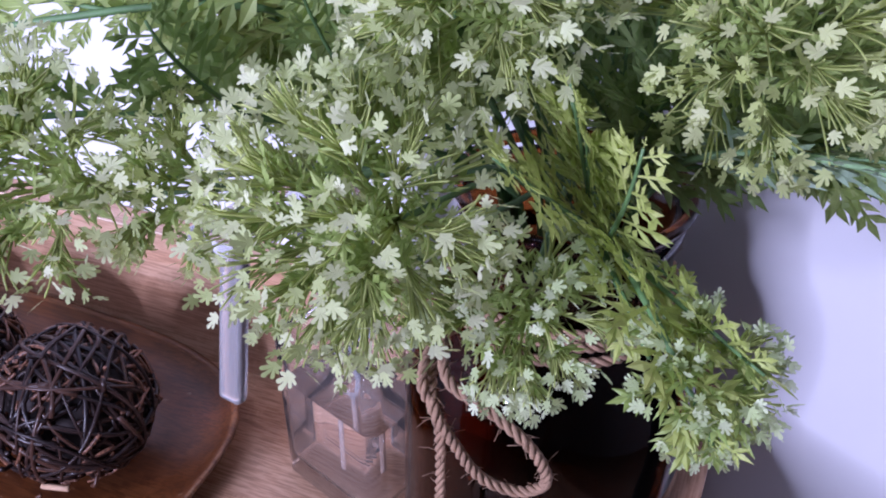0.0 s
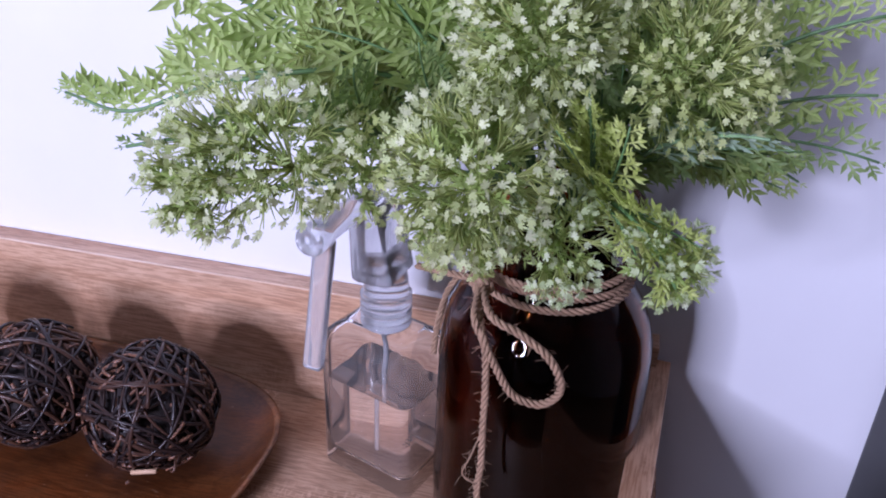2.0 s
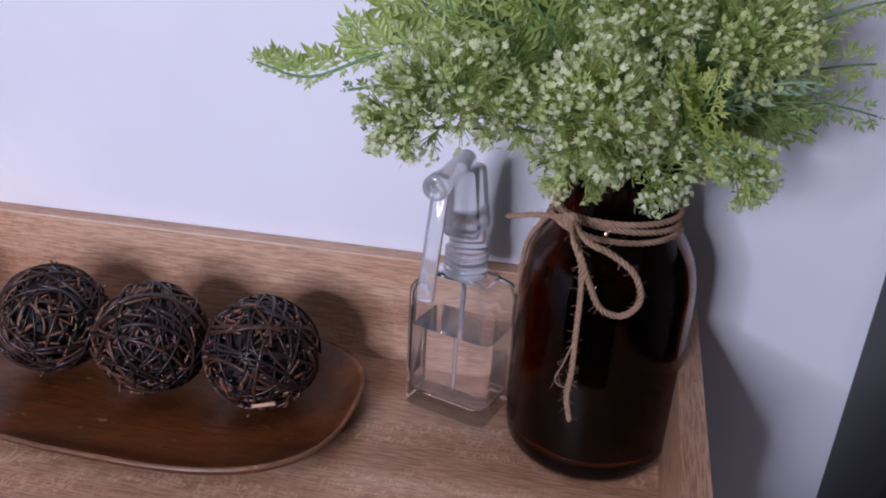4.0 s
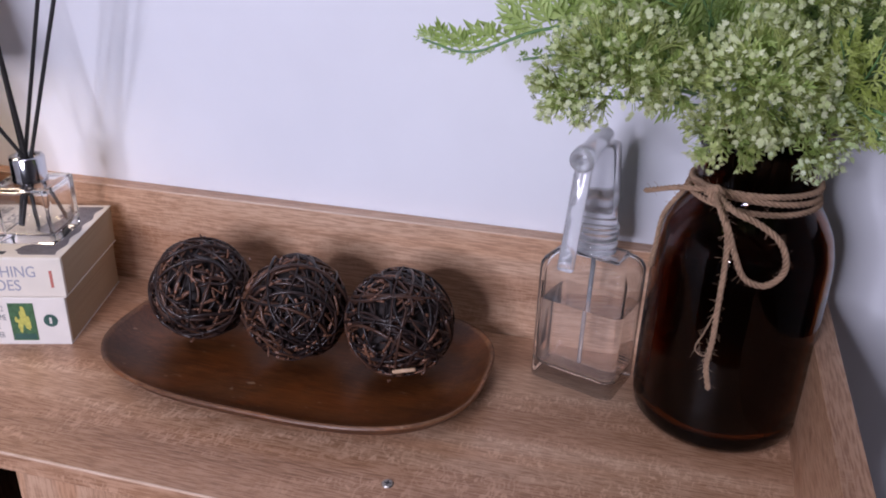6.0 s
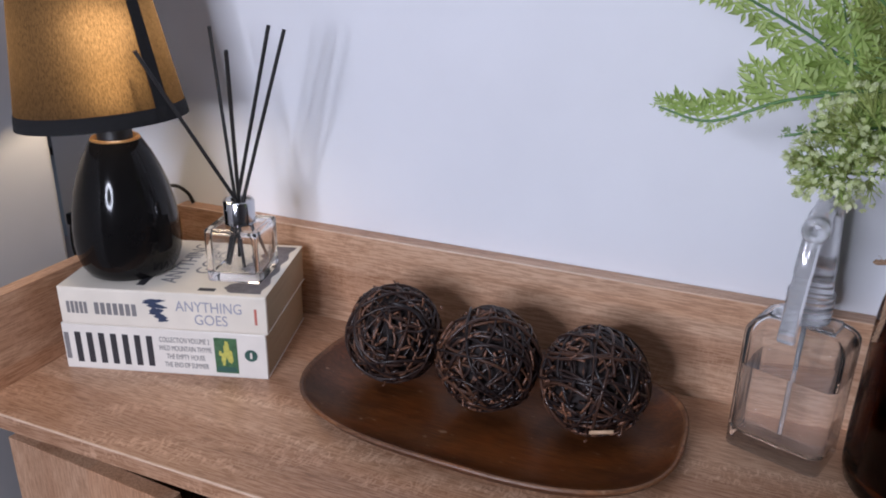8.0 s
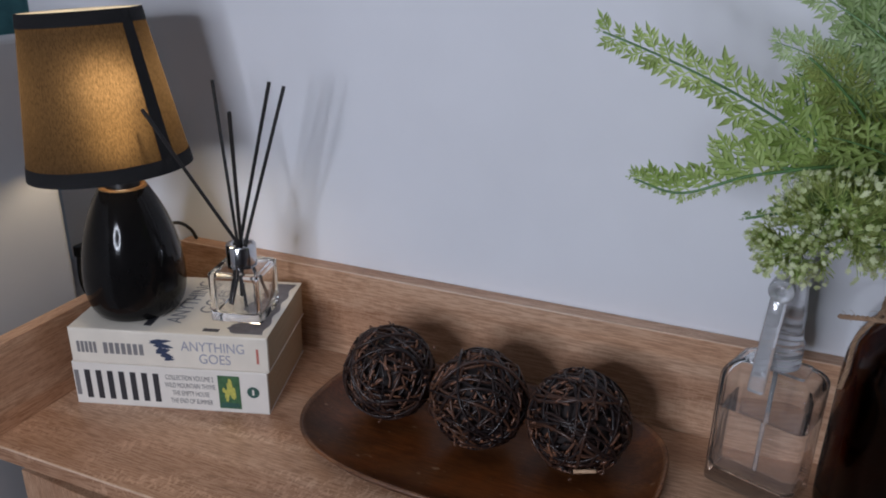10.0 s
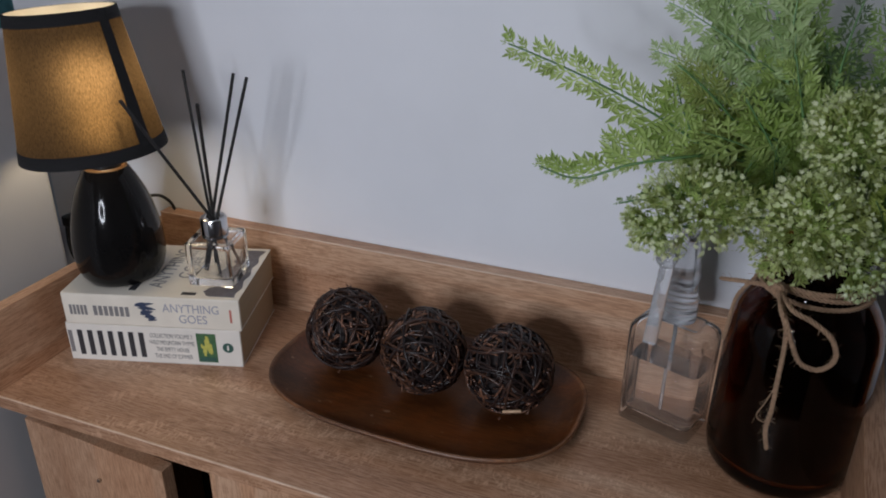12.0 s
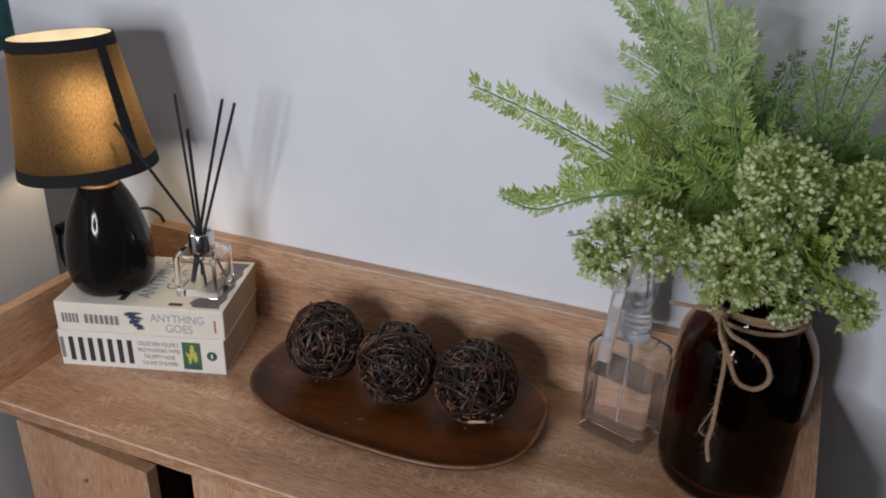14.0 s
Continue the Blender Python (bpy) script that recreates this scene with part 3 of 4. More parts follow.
ob.location = (-0.155, -0.130, 0.886 + 0.224)
cord = [(-0.165, -0.082, 0.8885), (-0.200, -0.050, 0.905), (-0.222, -0.020, 0.923), (-0.208, -0.004, 0.927), (-0.197, 0.004, 0.918), (-0.195, 0.010, 0.9047)]
v, f = tube(smooth_path([Vector(q) - Vector((-0.155, -0.130, 0.886)) for q in cord], 6), 0.0021, 8)
mesh_part("power_cord", v, f, BLACK, lamp, "black cord looping over the rear rim", True)

plug = thing("plug", pose(-0.384, 0.0195, 0.858), "black plug with its cord on the wall behind the lamp", "plug")
part("body", box(-0.006, 0.006, -0.020, 0.0, -0.008, 0.008, 0.003, 3), BLACK, plug, smooth=True)
v, f = tube(smooth_path([(0, -0.016, -0.006), (0.004, -0.022, -0.03), (0.014, -0.026, -0.05), (0.03, -0.02, -0.075), (0.04, -0.012, -0.12), (0.042, -0.006, -0.30), (0.04, -0.006, -0.84)], 6), 0.0032, 8)
mesh_part("cord", v, f, BLACK, plug, smooth=True)

# ---- reed diffuser ----
diff = thing("reed_diffuser", pose(-0.047, -0.098, 0.8865, 0, 0, 14), "square clear glass reed diffuser with black sticks", "diffuser")
bm = box(-0.026, 0.026, -0.026, 0.026, 0.0, 0.052, 0.003, 3)
jar = part("jar", bm, CLEAR, diff, "thick clear glass jar", True)
bm = box(-0.0215, 0.0215, -0.0215, 0.0215, 0.008, 0.048, 0.004, 3)
bmesh.ops.reverse_faces(bm, faces=bm.faces[:])
hollow = part("hollow", bm, CLEAR, jar, "", True)
mesh_part("cap", *lathe([(0.0145, 0.0522), (0.0145, 0.0735), (0.0135, 0.075), (0.008, 0.075), (0.006, 0.060), (0, 0.060)], 40), CHROME, diff, "chrome collar", True)
jar.visible_shadow = hollow.visible_shadow = False
into = diff.matrix_world.inverted()
for tip, foot in (((-0.008, -0.088, 1.119), (0.010, 0.006)), ((0.006, -0.086, 1.116), (-0.012, 0.012)), ((0.004, -0.163, 1.107), (0.004, -0.012)), ((-0.082, -0.074, 1.113), (0.014, -0.008)), ((-0.087, -0.163, 1.101), (-0.014, 0.006))):
    t = into @ Vector(tip)
    n = Vector((foot[0] * -0.25, foot[1] * -0.25, 0.066))
    b = n + (n - t).normalized() * 0.052
    b.z = 0.0095
    b.x, b.y = max(-0.018, min(0.018, b.x)), max(-0.018, min(0.018, b.y))
    v, f = tube([b, n, t], 0.0017, 8)
    mesh_part("reed", v, f, REED, diff)

# ---- wooden tray ----
tray = thing("tray", pose(0.2085, -0.1065, TOP, 0, 0, -1.5), "long oval dark-brown carved wooden tray", "tray")


def oval(a, b, n=2.9, seg=96):
    out = []
    for i in range(seg):
        t = 2 * math.pi * i / seg
        c, s = math.cos(t), math.sin(t)
        out.append((a * math.copysign(abs(c) ** (2 / n), c), b * math.copysign(abs(s) ** (2 / n), s)))
    return out


layers = [(0.60, 0.54, 0.0), (0.80, 0.74, 0.0005), (0.90, 0.86, 0.004), (0.965, 0.945, 0.011), (1.0, 1.0, 0.0185), (0.997, 0.995, 0.0205), (0.985, 0.976, 0.0207), (0.972, 0.955, 0.0185), (0.92, 0.88, 0.0125), (0.83, 0.76, 0.0092), (0.68, 0.60, 0.0078), (0.4, 0.35, 0.0072)]
v, f = [], []
for sx, sy, z in layers:
    for x, y in oval(0.168 * sx, 0.103 * sy):
        k = (abs(x) / 0.168) ** 3
        v.append((x, y, z + (0.004 * k if z > 0.006 else 0)))
N = 96
for i in range(len(layers) - 1):
    for j in range(N):
        f.append((i * N + j, i * N + (j + 1) % N, (i + 1) * N + (j + 1) % N, (i + 1) * N + j))
f.append(tuple(reversed(range(N))))
f.append(tuple((len(layers) - 1) * N + j for j in range(N)))
rim_faces = [q for q in f if len(q) == 4 and 4 <= q[0] // N <= 6]
dish_faces = [q for q in f if q not in set(rim_faces)]
mesh_part("dish", v, dish_faces, TRAY_IN, tray, "", True)
mesh_part("rim", v, rim_faces, TRAY_RIM, tray, "paler worn edge", True)


# ---- willow balls ----
def willow_ball(where, r, seed, label):
    rng = random.Random(seed)
    ball = thing("wicker_ball", pose(*where), label, "decorative ball", "wicker balls on the tray")

    def hoop(rad, wob, thick, v, f, arc=1.0, spread=0.45):
        ax = Vector((rng.gauss(0, 1), rng.gauss(0, 1), rng.gauss(0, 1))).normalized()
        u = ax.orthogonal().normalized()
        w = ax.cross(u)
        lift, ph, a0 = rng.uniform(-spread, spread), rng.uniform(0, 6.28), rng.uniform(0, 6.28)
        n = max(5, int(44 * arc))
        pts = []
        for i in range(n + 1):
            t = a0 + 2 * math.pi * arc * i / n
            h = lift + wob * math.sin(2 * t + ph)
            c = math.sqrt(max(0.05, 1 - h * h))
            pts.append(rad * (ax * h + c * (math.cos(t) * u + math.sin(t) * w)))
        tube(pts, thick, 6, v, f)

    v, f = [], []
    for i in range(24):
        hoop(r * rng.uniform(0.94, 1.0) - 0.0012, rng.uniform(0.10, 0.26), rng.uniform(0.0008, 0.0016), v, f, rng.uniform(0.7, 1.0), spread=0.5)
    mesh_part("outer_weave", v, f, WILLOW, ball, "black glossy willow twigs", True)
    v, f = [], []
    for i in range(150):
        hoop(r * rng.uniform(0.84, 0.95), 0.3, rng.uniform(0.0008, 0.0015), v, f, rng.uniform(0.06, 0.22), 0.9)
    mesh_part("inner_weave", v, f, WILLOW, ball, "", True)
    v, f = [], []
    for i in range(240):
        hoop(r * rng.uniform(0.80, 0.96), 0.3, rng.uniform(0.0007, 0.0013), v, f, rng.uniform(0.025, 0.08), 0.9)
    mesh_part("bare_twig_weave", v, f, WILLOW_PALE, ball, "brown bare twig pieces", True)
    # Plain sphere added to block the view through, dark like the shaded inside.
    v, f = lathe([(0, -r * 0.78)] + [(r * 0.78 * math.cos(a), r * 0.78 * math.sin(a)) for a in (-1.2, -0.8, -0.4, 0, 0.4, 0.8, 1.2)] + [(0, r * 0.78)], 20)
    mesh_part("core", v, f, CORE, ball, "added dark sphere standing in for the shaded inside", True)
    return ball


willow_ball((0.115, -0.100, 0.8575), 0.0455, 3, "dark willow twig ball resting in the wooden tray")
willow_ball((0.209, -0.111, 0.8595), 0.0465, 8, "dark willow twig ball between two others")
b3 = willow_ball((0.299, -0.107, 0.8575), 0.0465, 14, "dark willow twig ball with one pale cut twig end")
d = Vector((0.315, -0.143, 0.8395)) - Vector((0.299, -0.107, 0.8575))
d = d.normalized() * 0.0465
v, f = tube([d + Vector((-0.010, -0.001, -0.003)), d + Vector((0.008, 0.0, 0.002))], 0.0017, 6)
mesh_part("cut_twig", v, f, WILLOW_CUT, b3, "pale cut twig end", True)

# ---- spray bottle ----
spray = thing("spray_bottle", pose(0.4475, -0.0500, TOP, 0, 0, -19.2), "clear plastic trigger spray bottle half full of liquid", "spray bottle")


def flask(w, d, r, levels, seg=8):
    """Rounded square vessel: rings drawn in by an inset at each height."""
    v, f = [], []
    for z, inset in levels:
        ring, _ = rounded_slab(w - 2 * inset, d - 2 * inset, 0.001, max(0.003, r - inset * 0.3), seg, z)
        v += ring[:len(ring) // 2]
    n = 4 * (seg + 1)
    for i in range(len(levels) - 1):
        f += [(i * n + j, i * n + (j + 1) % n, (i + 1) * n + (j + 1) % n, (i + 1) * n + j) for j in range(n)]
    f.append(tuple(reversed(range(n))))
    f.append(tuple((len(levels) - 1) * n + j for j in range(n)))
    return v, f


body = mesh_part("body", *flask(0.0755, 0.053, 0.0068, [(0.0, 0.0022), (0.0005, 0.0009), (0.0014, 0.0002), (0.003, 0.0), (0.104, 0.0), (0.108, 0.0006), (0.112, 0.0028), (0.1155, 0.0066), (0.118, 0.0105), (0.1195, 0.0125), (0.1204, 0.0130)]), PLASTIC, spray, "clear thick-walled square body", True)
v, f = flask(0.0672, 0.0447, 0.0062, [(0.0140, 0.006), (0.0148, 0.0025), (0.0170, 0.0007), (0.020, 0.0), (0.102, 0.0), (0.107, 0.001), (0.111, 0.0034), (0.1145, 0.0072), (0.1165, 0.0105)])
inner = mesh_part("hollow", v, [tuple(reversed(q)) for q in f], PLASTIC, body, "", True)
v, f = flask(0.0688, 0.0463, 0.0068, [(0.0124, 0.006), (0.0132, 0.0025), (0.0154, 0.0007), (0.0184, 0.0), (0.0752, 0.0), (0.0754, 0.0004)])
liq = mesh_part("liquid", v, f, LIQUID, spray, "clear water")
for o in (body, inner, liq):
    o.visible_shadow = False
mesh_part("dip_tube", *lathe([(0, 0.0160), (0.002, 0.0160), (0.002, 0.119), (0, 0.119)], 12), FROST, spray, "", True)
ribs = [(0.0, 0.1206), (0.0168, 0.1206)]
for k in range(5):
    z = 0.121 + k * 0.0048
    ribs += [(0.0172, z), (0.0172, z + 0.0026), (0.0150, z + 0.0032), (0.0150, z + 0.0042)]
ribs += [(0.0150, 0.147), (0.0135, 0.160), (0.0110, 0.176), (0, 0.176)]
collar = mesh_part("collar", *lathe(ribs, 40), FROST, spray, "ribbed clear screw collar", True)
HEAD = pose(0, 0, 0, 0, 0, 10.8)
bm = box(-0.0125, 0.0125, -0.024, 0.016, 0.158, 0.2150, 0.005, 4)
for q in bm.verts:
    k = (q.co.z - 0.158) / 0.057
    q.co.x *= 1.15 - 0.3 * k
    q.co.y = q.co.y * (1.0 - 0.1 * k) - 0.012 * k
    q.co.z -= 0.10 * (q.co.y + 0.02) * k
part("head", bm, FROST, spray, "milky clear sprayer head", True, m=HEAD)
v, f = lathe([(0.0075, 0), (0.0075, 0.058), (0.0088, 0.059), (0.0088, 0.070), (0.0075, 0.072), (0.0035, 0.072), (0.003, 0.0695), (0, 0.0695)], 32)
mesh_part("nozzle", v, f, FROST, spray, "round nozzle on a short barrel", True, m=HEAD @ pose(0, -0.018, 0.2190, 90, 0, 0))
bm = box(-0.0060, 0.0060, -0.0035, 0.0035, 0.0, 0.080, 0.0022, 3)
part("trigger", bm, FROST, spray, "long clear trigger lever", True, m=HEAD @ pose(-0.005, -0.083, 0.134, -9, 2.5, 0))

# ---- amber bottle ----
BX, BY = 0.5550, -0.0705
bottle = thing("bottle", pose(BX, BY, TOP), "large dark amber glass bottle with rope bow", "bottle")
outer = [(0, 0.003), (0.030, 0.002), (0.052, 0.0), (0.0590, 0.0018), (0.0625, 0.007), (0.0642, 0.017), (0.0645, 0.04), (0.0638, 0.135), (0.0625, 0.150), (0.0585, 0.165), (0.0520, 0.177), (0.0460, 0.186), (0.0425, 0.192), (0.0415, 0.200), (0.0415, 0.222), (0.0435, 0.224), (0.0435, 0.231), (0.0415, 0.233)]
inside = [(0.0385, 0.233), (0.0385, 0.196), (0.0425, 0.185), (0.0490, 0.175), (0.0550, 0.163), (0.0588, 0.149), (0.0595, 0.135), (0.0595, 0.04), (0.0585, 0.022), (0.055, 0.013), (0.048, 0.008), (0, 0.0075)]
v, f = lathe([(0.0437 + 0.0022 * math.cos(a), 0.2368 + 0.0030 * math.sin(a)) for a in [2 * math.pi * i / 12 for i in range(13)]], 96)
mesh_part("lip", v, f, AMBER, bottle, "rounded amber lip", True)
mesh_part("glass", *lathe(outer + inside, 96), AMBER, bottle, "dark amber glass", True)

# ---- rope bow ----
def rope(points, name, parent, label="", r=0.0016, hair=10, seed=1):
    """Two-ply twisted cord with loose fibres."""
    rng = random.Random(seed)
    p = smooth_path(points, 24)
    length = [0.0]
    for a, b in zip(p, p[1:]):
        length.append(length[-1] + (b - a).length)
    v, f = [], []
    for ply in (0.0, 2.094, 4.189):
        q = []
        for i, c in enumerate(p):
            t = (p[min(i + 1, len(p) - 1)] - p[max(i - 1, 0)]).normalized()
            u = t.cross(Vector((0.2, -0.9, 0.35))).normalized()
            w = t.cross(u)
            a = ply + length[i] / 0.0125 * 2 * math.pi
            q.append(c + 0.58 * r * (math.cos(a) * u + math.sin(a) * w))
        tube(q, r * 0.50, 6, v, f)
    for k in range(int(hair * 1.8)):
        c = rng.choice(p)
        d = Vector((rng.gauss(0, 1), rng.gauss(0, 1), rng.gauss(0, 1))).normalized()
        e = c + d * rng.uniform(0.003, 0.008)
        tube([c, (c + e) / 2 + Vector((0, 0, 0.001)), e], 0.00013, 3, v, f)
    return mesh_part(name, v, f, JUTE, parent, label, True)


bow = thing("rope_bow", pose(BX, BY, TOP), "brown jute cord wound round the bottle neck, tied in a bow", "rope")
for k, (z, r, tilt) in enumerate(((0.1905, 0.0450, 0.003), (0.1945, 0.0440, -0.002), (0.199, 0.0440, 0.002))):
    ring = [(r * math.cos(a), r * math.sin(a), z + tilt * math.sin(a + k)) for a in [2 * math.pi * i / 16 for i in range(17)]]
    rope(ring, "neck_turn", bow, r=0.0021, hair=14, seed=k)
KN = Vector((0.5230 - BX, -0.1210 - BY, 0.203))


def hug(dx, dz, gap=0.003):
    """A point against the glass, dx across and dz below the knot."""
    x, z = KN.x + dx, KN.z + dz
    r = next((r0 + (r1 - r0) * (z - z0) / (z1 - z0) for (r0, z0), (r1, z1) in zip(outer[4:], outer[5:]) if z0 <= z <= z1), 0.0625) + gap
    x = max(-r * 0.995, min(r * 0.995, x))
    return Vector((x, -math.sqrt(r * r - x * x), z))


rope([KN + Vector(q) for q in ((-0.005, 0.001, -0.003), (0.0, -0.004, 0.003), (0.005, -0.001, -0.003), (0.0, -0.003, -0.006), (-0.004, -0.002, 0.002), (0.002, -0.004, 0.0))], "knot", bow, r=0.0024, hair=16, seed=5)
rope([KN, KN + Vector((-0.022, 0.008, -0.003)), Vector((0.479 - BX, -0.088 - BY, 0.187))], "tail", bow, r=0.0020, hair=10, seed=6)
LOOP = ((0.534, 0.999), (0.550, 0.993), (0.564, 0.983), (0.571, 0.968), (0.570, 0.956), (0.561, 0.948), (0.548, 0.953), (0.539, 0.970), (0.530, 0.992))
rope([KN] + [Vector((x - BX, -0.1475 - BY - 0.004 * math.sin(i), z - TOP)) for i, (x, z) in enumerate(LOOP)] + [KN], "loop", bow, r=0.0021, hair=44, seed=7)
rope([KN, hug(-0.012, -0.006), hug(-0.022, -0.018), hug(-0.028, -0.036), hug(-0.031, -0.056), hug(-0.033, -0.076)], "loop", bow, r=0.0019, hair=16, seed=8)
TAIL = ((0.526, 0.998), (0.532, 0.983), (0.534, 0.963), (0.5345, 0.934), (0.535, 0.908), (0.534, 0.888), (0.538, 0.870))
rope([KN] + [Vector((x - BX, -0.1500 - BY - 0.0008 * i, z - TOP)) for i, (x, z) in enumerate(TAIL)], "tail", bow, r=0.0019, hair=70, seed=9)
rope([Vector((x - BX, -0.1520 - BY, z - TOP)) for x, z in ((0.534, 0.930), (0.529, 0.912), (0.525, 0.899), (0.531, 0.894), (0.536, 0.898))], "stray_strand", bow, r=0.0005, hair=14, seed=10)


# ---- artificial plants in the bottle ----
def frame_of(t, side):
    t = t.normalized()
    s = side - t * side.dot(t)
    s = (s if s.length > 1e-4 else t.orthogonal()).normalized()
    return t, s, t.cross(s)


def lobe(v, f, base, d, n, length, width, at=0.45):
    """One pointed leaflet: a folded diamond along d."""
    s = d.cross(n).normalized()
    k = len(v)
    mid = base + d * length * at - n * length * 0.05
    v += [base, mid + s * width, base + d * length - n * length * 0.06, mid - s * width, base + d * length * 0.5 + n * width * 0.3]
    f += [(k, k + 1, k + 4), (k + 1, k + 2, k + 4), (k + 2, k + 3, k + 4), (k + 3, k, k + 4)]


def cut_leaf(v, f, base, d, n, size, rng, pairs=2, fat=0.075):
    """A deeply cut leaf: a stalk, pairs of stubby pointed lobes, a longer lobe at the end."""
    s = d.cross(n).normalized()
    w = size * fat * 0.88
    k = len(v)
    v += [base - s * w * 0.3, base + s * w * 0.3, base + d * size * 0.75 + s * w * 0.55, base + d * size * 0.75 - s * w * 0.55]
    f.append((k, k + 1, k + 2, k + 3))
    lobe(v, f, base + d * size * 0.60, d, n, size * 0.44, w * 1.05, 0.40)
    for i in range(pairs):
        at = (0.20 if pairs > 2 else 0.30) + 0.50 * i / max(1, pairs)
        for sg in (-1, 1):
            a = radians(rng.uniform(36, 54)) * sg
            e = (d * math.cos(a) + s * math.sin(a) + n * rng.uniform(-0.1, 0.3)).normalized()
            lobe(v, f, base + d * size * at, e, n, size * rng.uniform(0.38, 0.50) * (1 - 0.12 * i), w * rng.uniform(0.85, 1.15), 0.45)


def fan_leaf(base, d, n, size, parent, mat, rng):
    """A broad scalloped leaf, slightly cupped."""
    s = d.cross(n).normalized()
    v = [base, base + d * size * 0.45 - n * size * 0.05]
    count = 23
    for i in range(count):
        a = radians(-118 + 236 * i / (count - 1))
        k = size * (0.60 if i % 2 else 0.47) * (1 - 0.22 * (abs(a) / 2.06) ** 2) * rng.uniform(0.95, 1.05)
        v.append(base + d * size * 0.42 + (d * math.cos(a) + s * math.sin(a)) * k + n * size * (0.10 * math.cos(2 * a) + (0.03 if i % 2 else -0.03)))
    f = [(1, i, i + 1) for i in range(2, count + 1)] + [(0, 2, 1), (0, 1, count + 1)]
    mesh_part("fan_leaf", v, f, mat, parent, "broad scalloped leaf")


def floret(v, f, c, out, size, rng):
    """A tiny flat leaf-like flower with seven blunt lobes, turned outwards."""
    t = out.cross(Vector((rng.gauss(0, 1), rng.gauss(0, 1), rng.gauss(0, 1))))
    t = (t if t.length > 1e-3 else out.orthogonal()).normalized()
    d = (t + out * rng.uniform(0.2, 1.6)).normalized()
    n = out + Vector((rng.gauss(0, 0.35), rng.gauss(0, 0.35), rng.gauss(0, 0.35)))
    n = n - d * n.dot(d)
    n = (n if n.length > 1e-3 else d.orthogonal()).normalized()
    s = d.cross(n)
    k0 = len(v)
    mid = c + d * size * 0.42
    v.append(mid + n * size * 0.03)
    for a, k in ((-128, 0.34), (-78, 0.46), (-36, 0.58), (2, 0.74), (40, 0.60), (84, 0.44), (134, 0.32)):
        a = radians(a + rng.uniform(-6, 6))
        k *= size * rng.uniform(0.88, 1.1)
        for da, kk in ((-0.38, 0.23 * size), (-0.20, k * 0.84), (0.02, k * 0.96), (0.20, k * 0.82)):
            b = a + da * (1.0 if kk > 0.24 * size else 1.15)
            v.append(mid + (d * math.cos(b) + s * math.sin(b)) * kk + n * kk * 0.12)
    m = len(v) - k0 - 1
    f += [(k0, k0 + 1 + i, k0 + 1 + (i + 1) % m) for i in range(m)]


def along(pts, x):
    """The point a fraction x along an even path, and the way it runs there."""
    x = min(0.9999, max(0.0, x)) * (len(pts) - 1)
    k = int(x)
    return pts[k].lerp(pts[k + 1], x - k), pts[k + 1] - pts[k]


def arc(a, b, bend, n=12):
    c = (a + b) / 2 + bend
    return [a * (1 - t) ** 2 + c * 2 * t * (1 - t) + b * t * t for t in [i / n for i in range(n + 1)]]


def leaves_on(v, f, pts, side, leaf, gap, start, rng, spread=58, pairs=2, fat=0.084, taper=0.42, low=1.0):
    """Leaves in offset pairs along a path, shorter towards the tip; low: how long those on the under side are."""
    total = sum((b - a).length for a, b in zip(pts, pts[1:]))
    count = max(2, int(total * (1 - start) / gap))
    for i in range(count):
        for sg in (-1, 1):
            u = (i + (0.5 if sg > 0 else 0.0)) / count
            c, way = along(pts, start + (1 - start) * u)
            t, sd, up_ = frame_of(way, side)
            size = 1.35 * leaf * (1 - (1 - taper) * u ** 1.5) * min(1, 0.6 + 2.0 * u) * rng.uniform(0.8, 1.15)
            roll = rng.uniform(-0.45, 0.45)
            a = radians(spread - 14 * u + rng.uniform(-10, 10))
            out = (sd * math.cos(roll) + up_ * math.sin(roll)) * sg
            size *= low if out.z < 0 else 1.0
            d = (t * math.cos(a) + out * math.sin(a) + Vector((0, -0.10, 0.14))).normalized()
            n = up_ * math.cos(roll) - sd * math.sin(roll)
            n = (n - d * n.dot(d)).normalized()
            cut_leaf(v, f, c, d, n, size, rng, pairs, fat)
    c, way = along(pts, 1.0)
    t, sd, up_ = frame_of(way, side)
    cut_leaf(v, f, c, t, up_, leaf * taper * 0.6, rng, 1, fat)


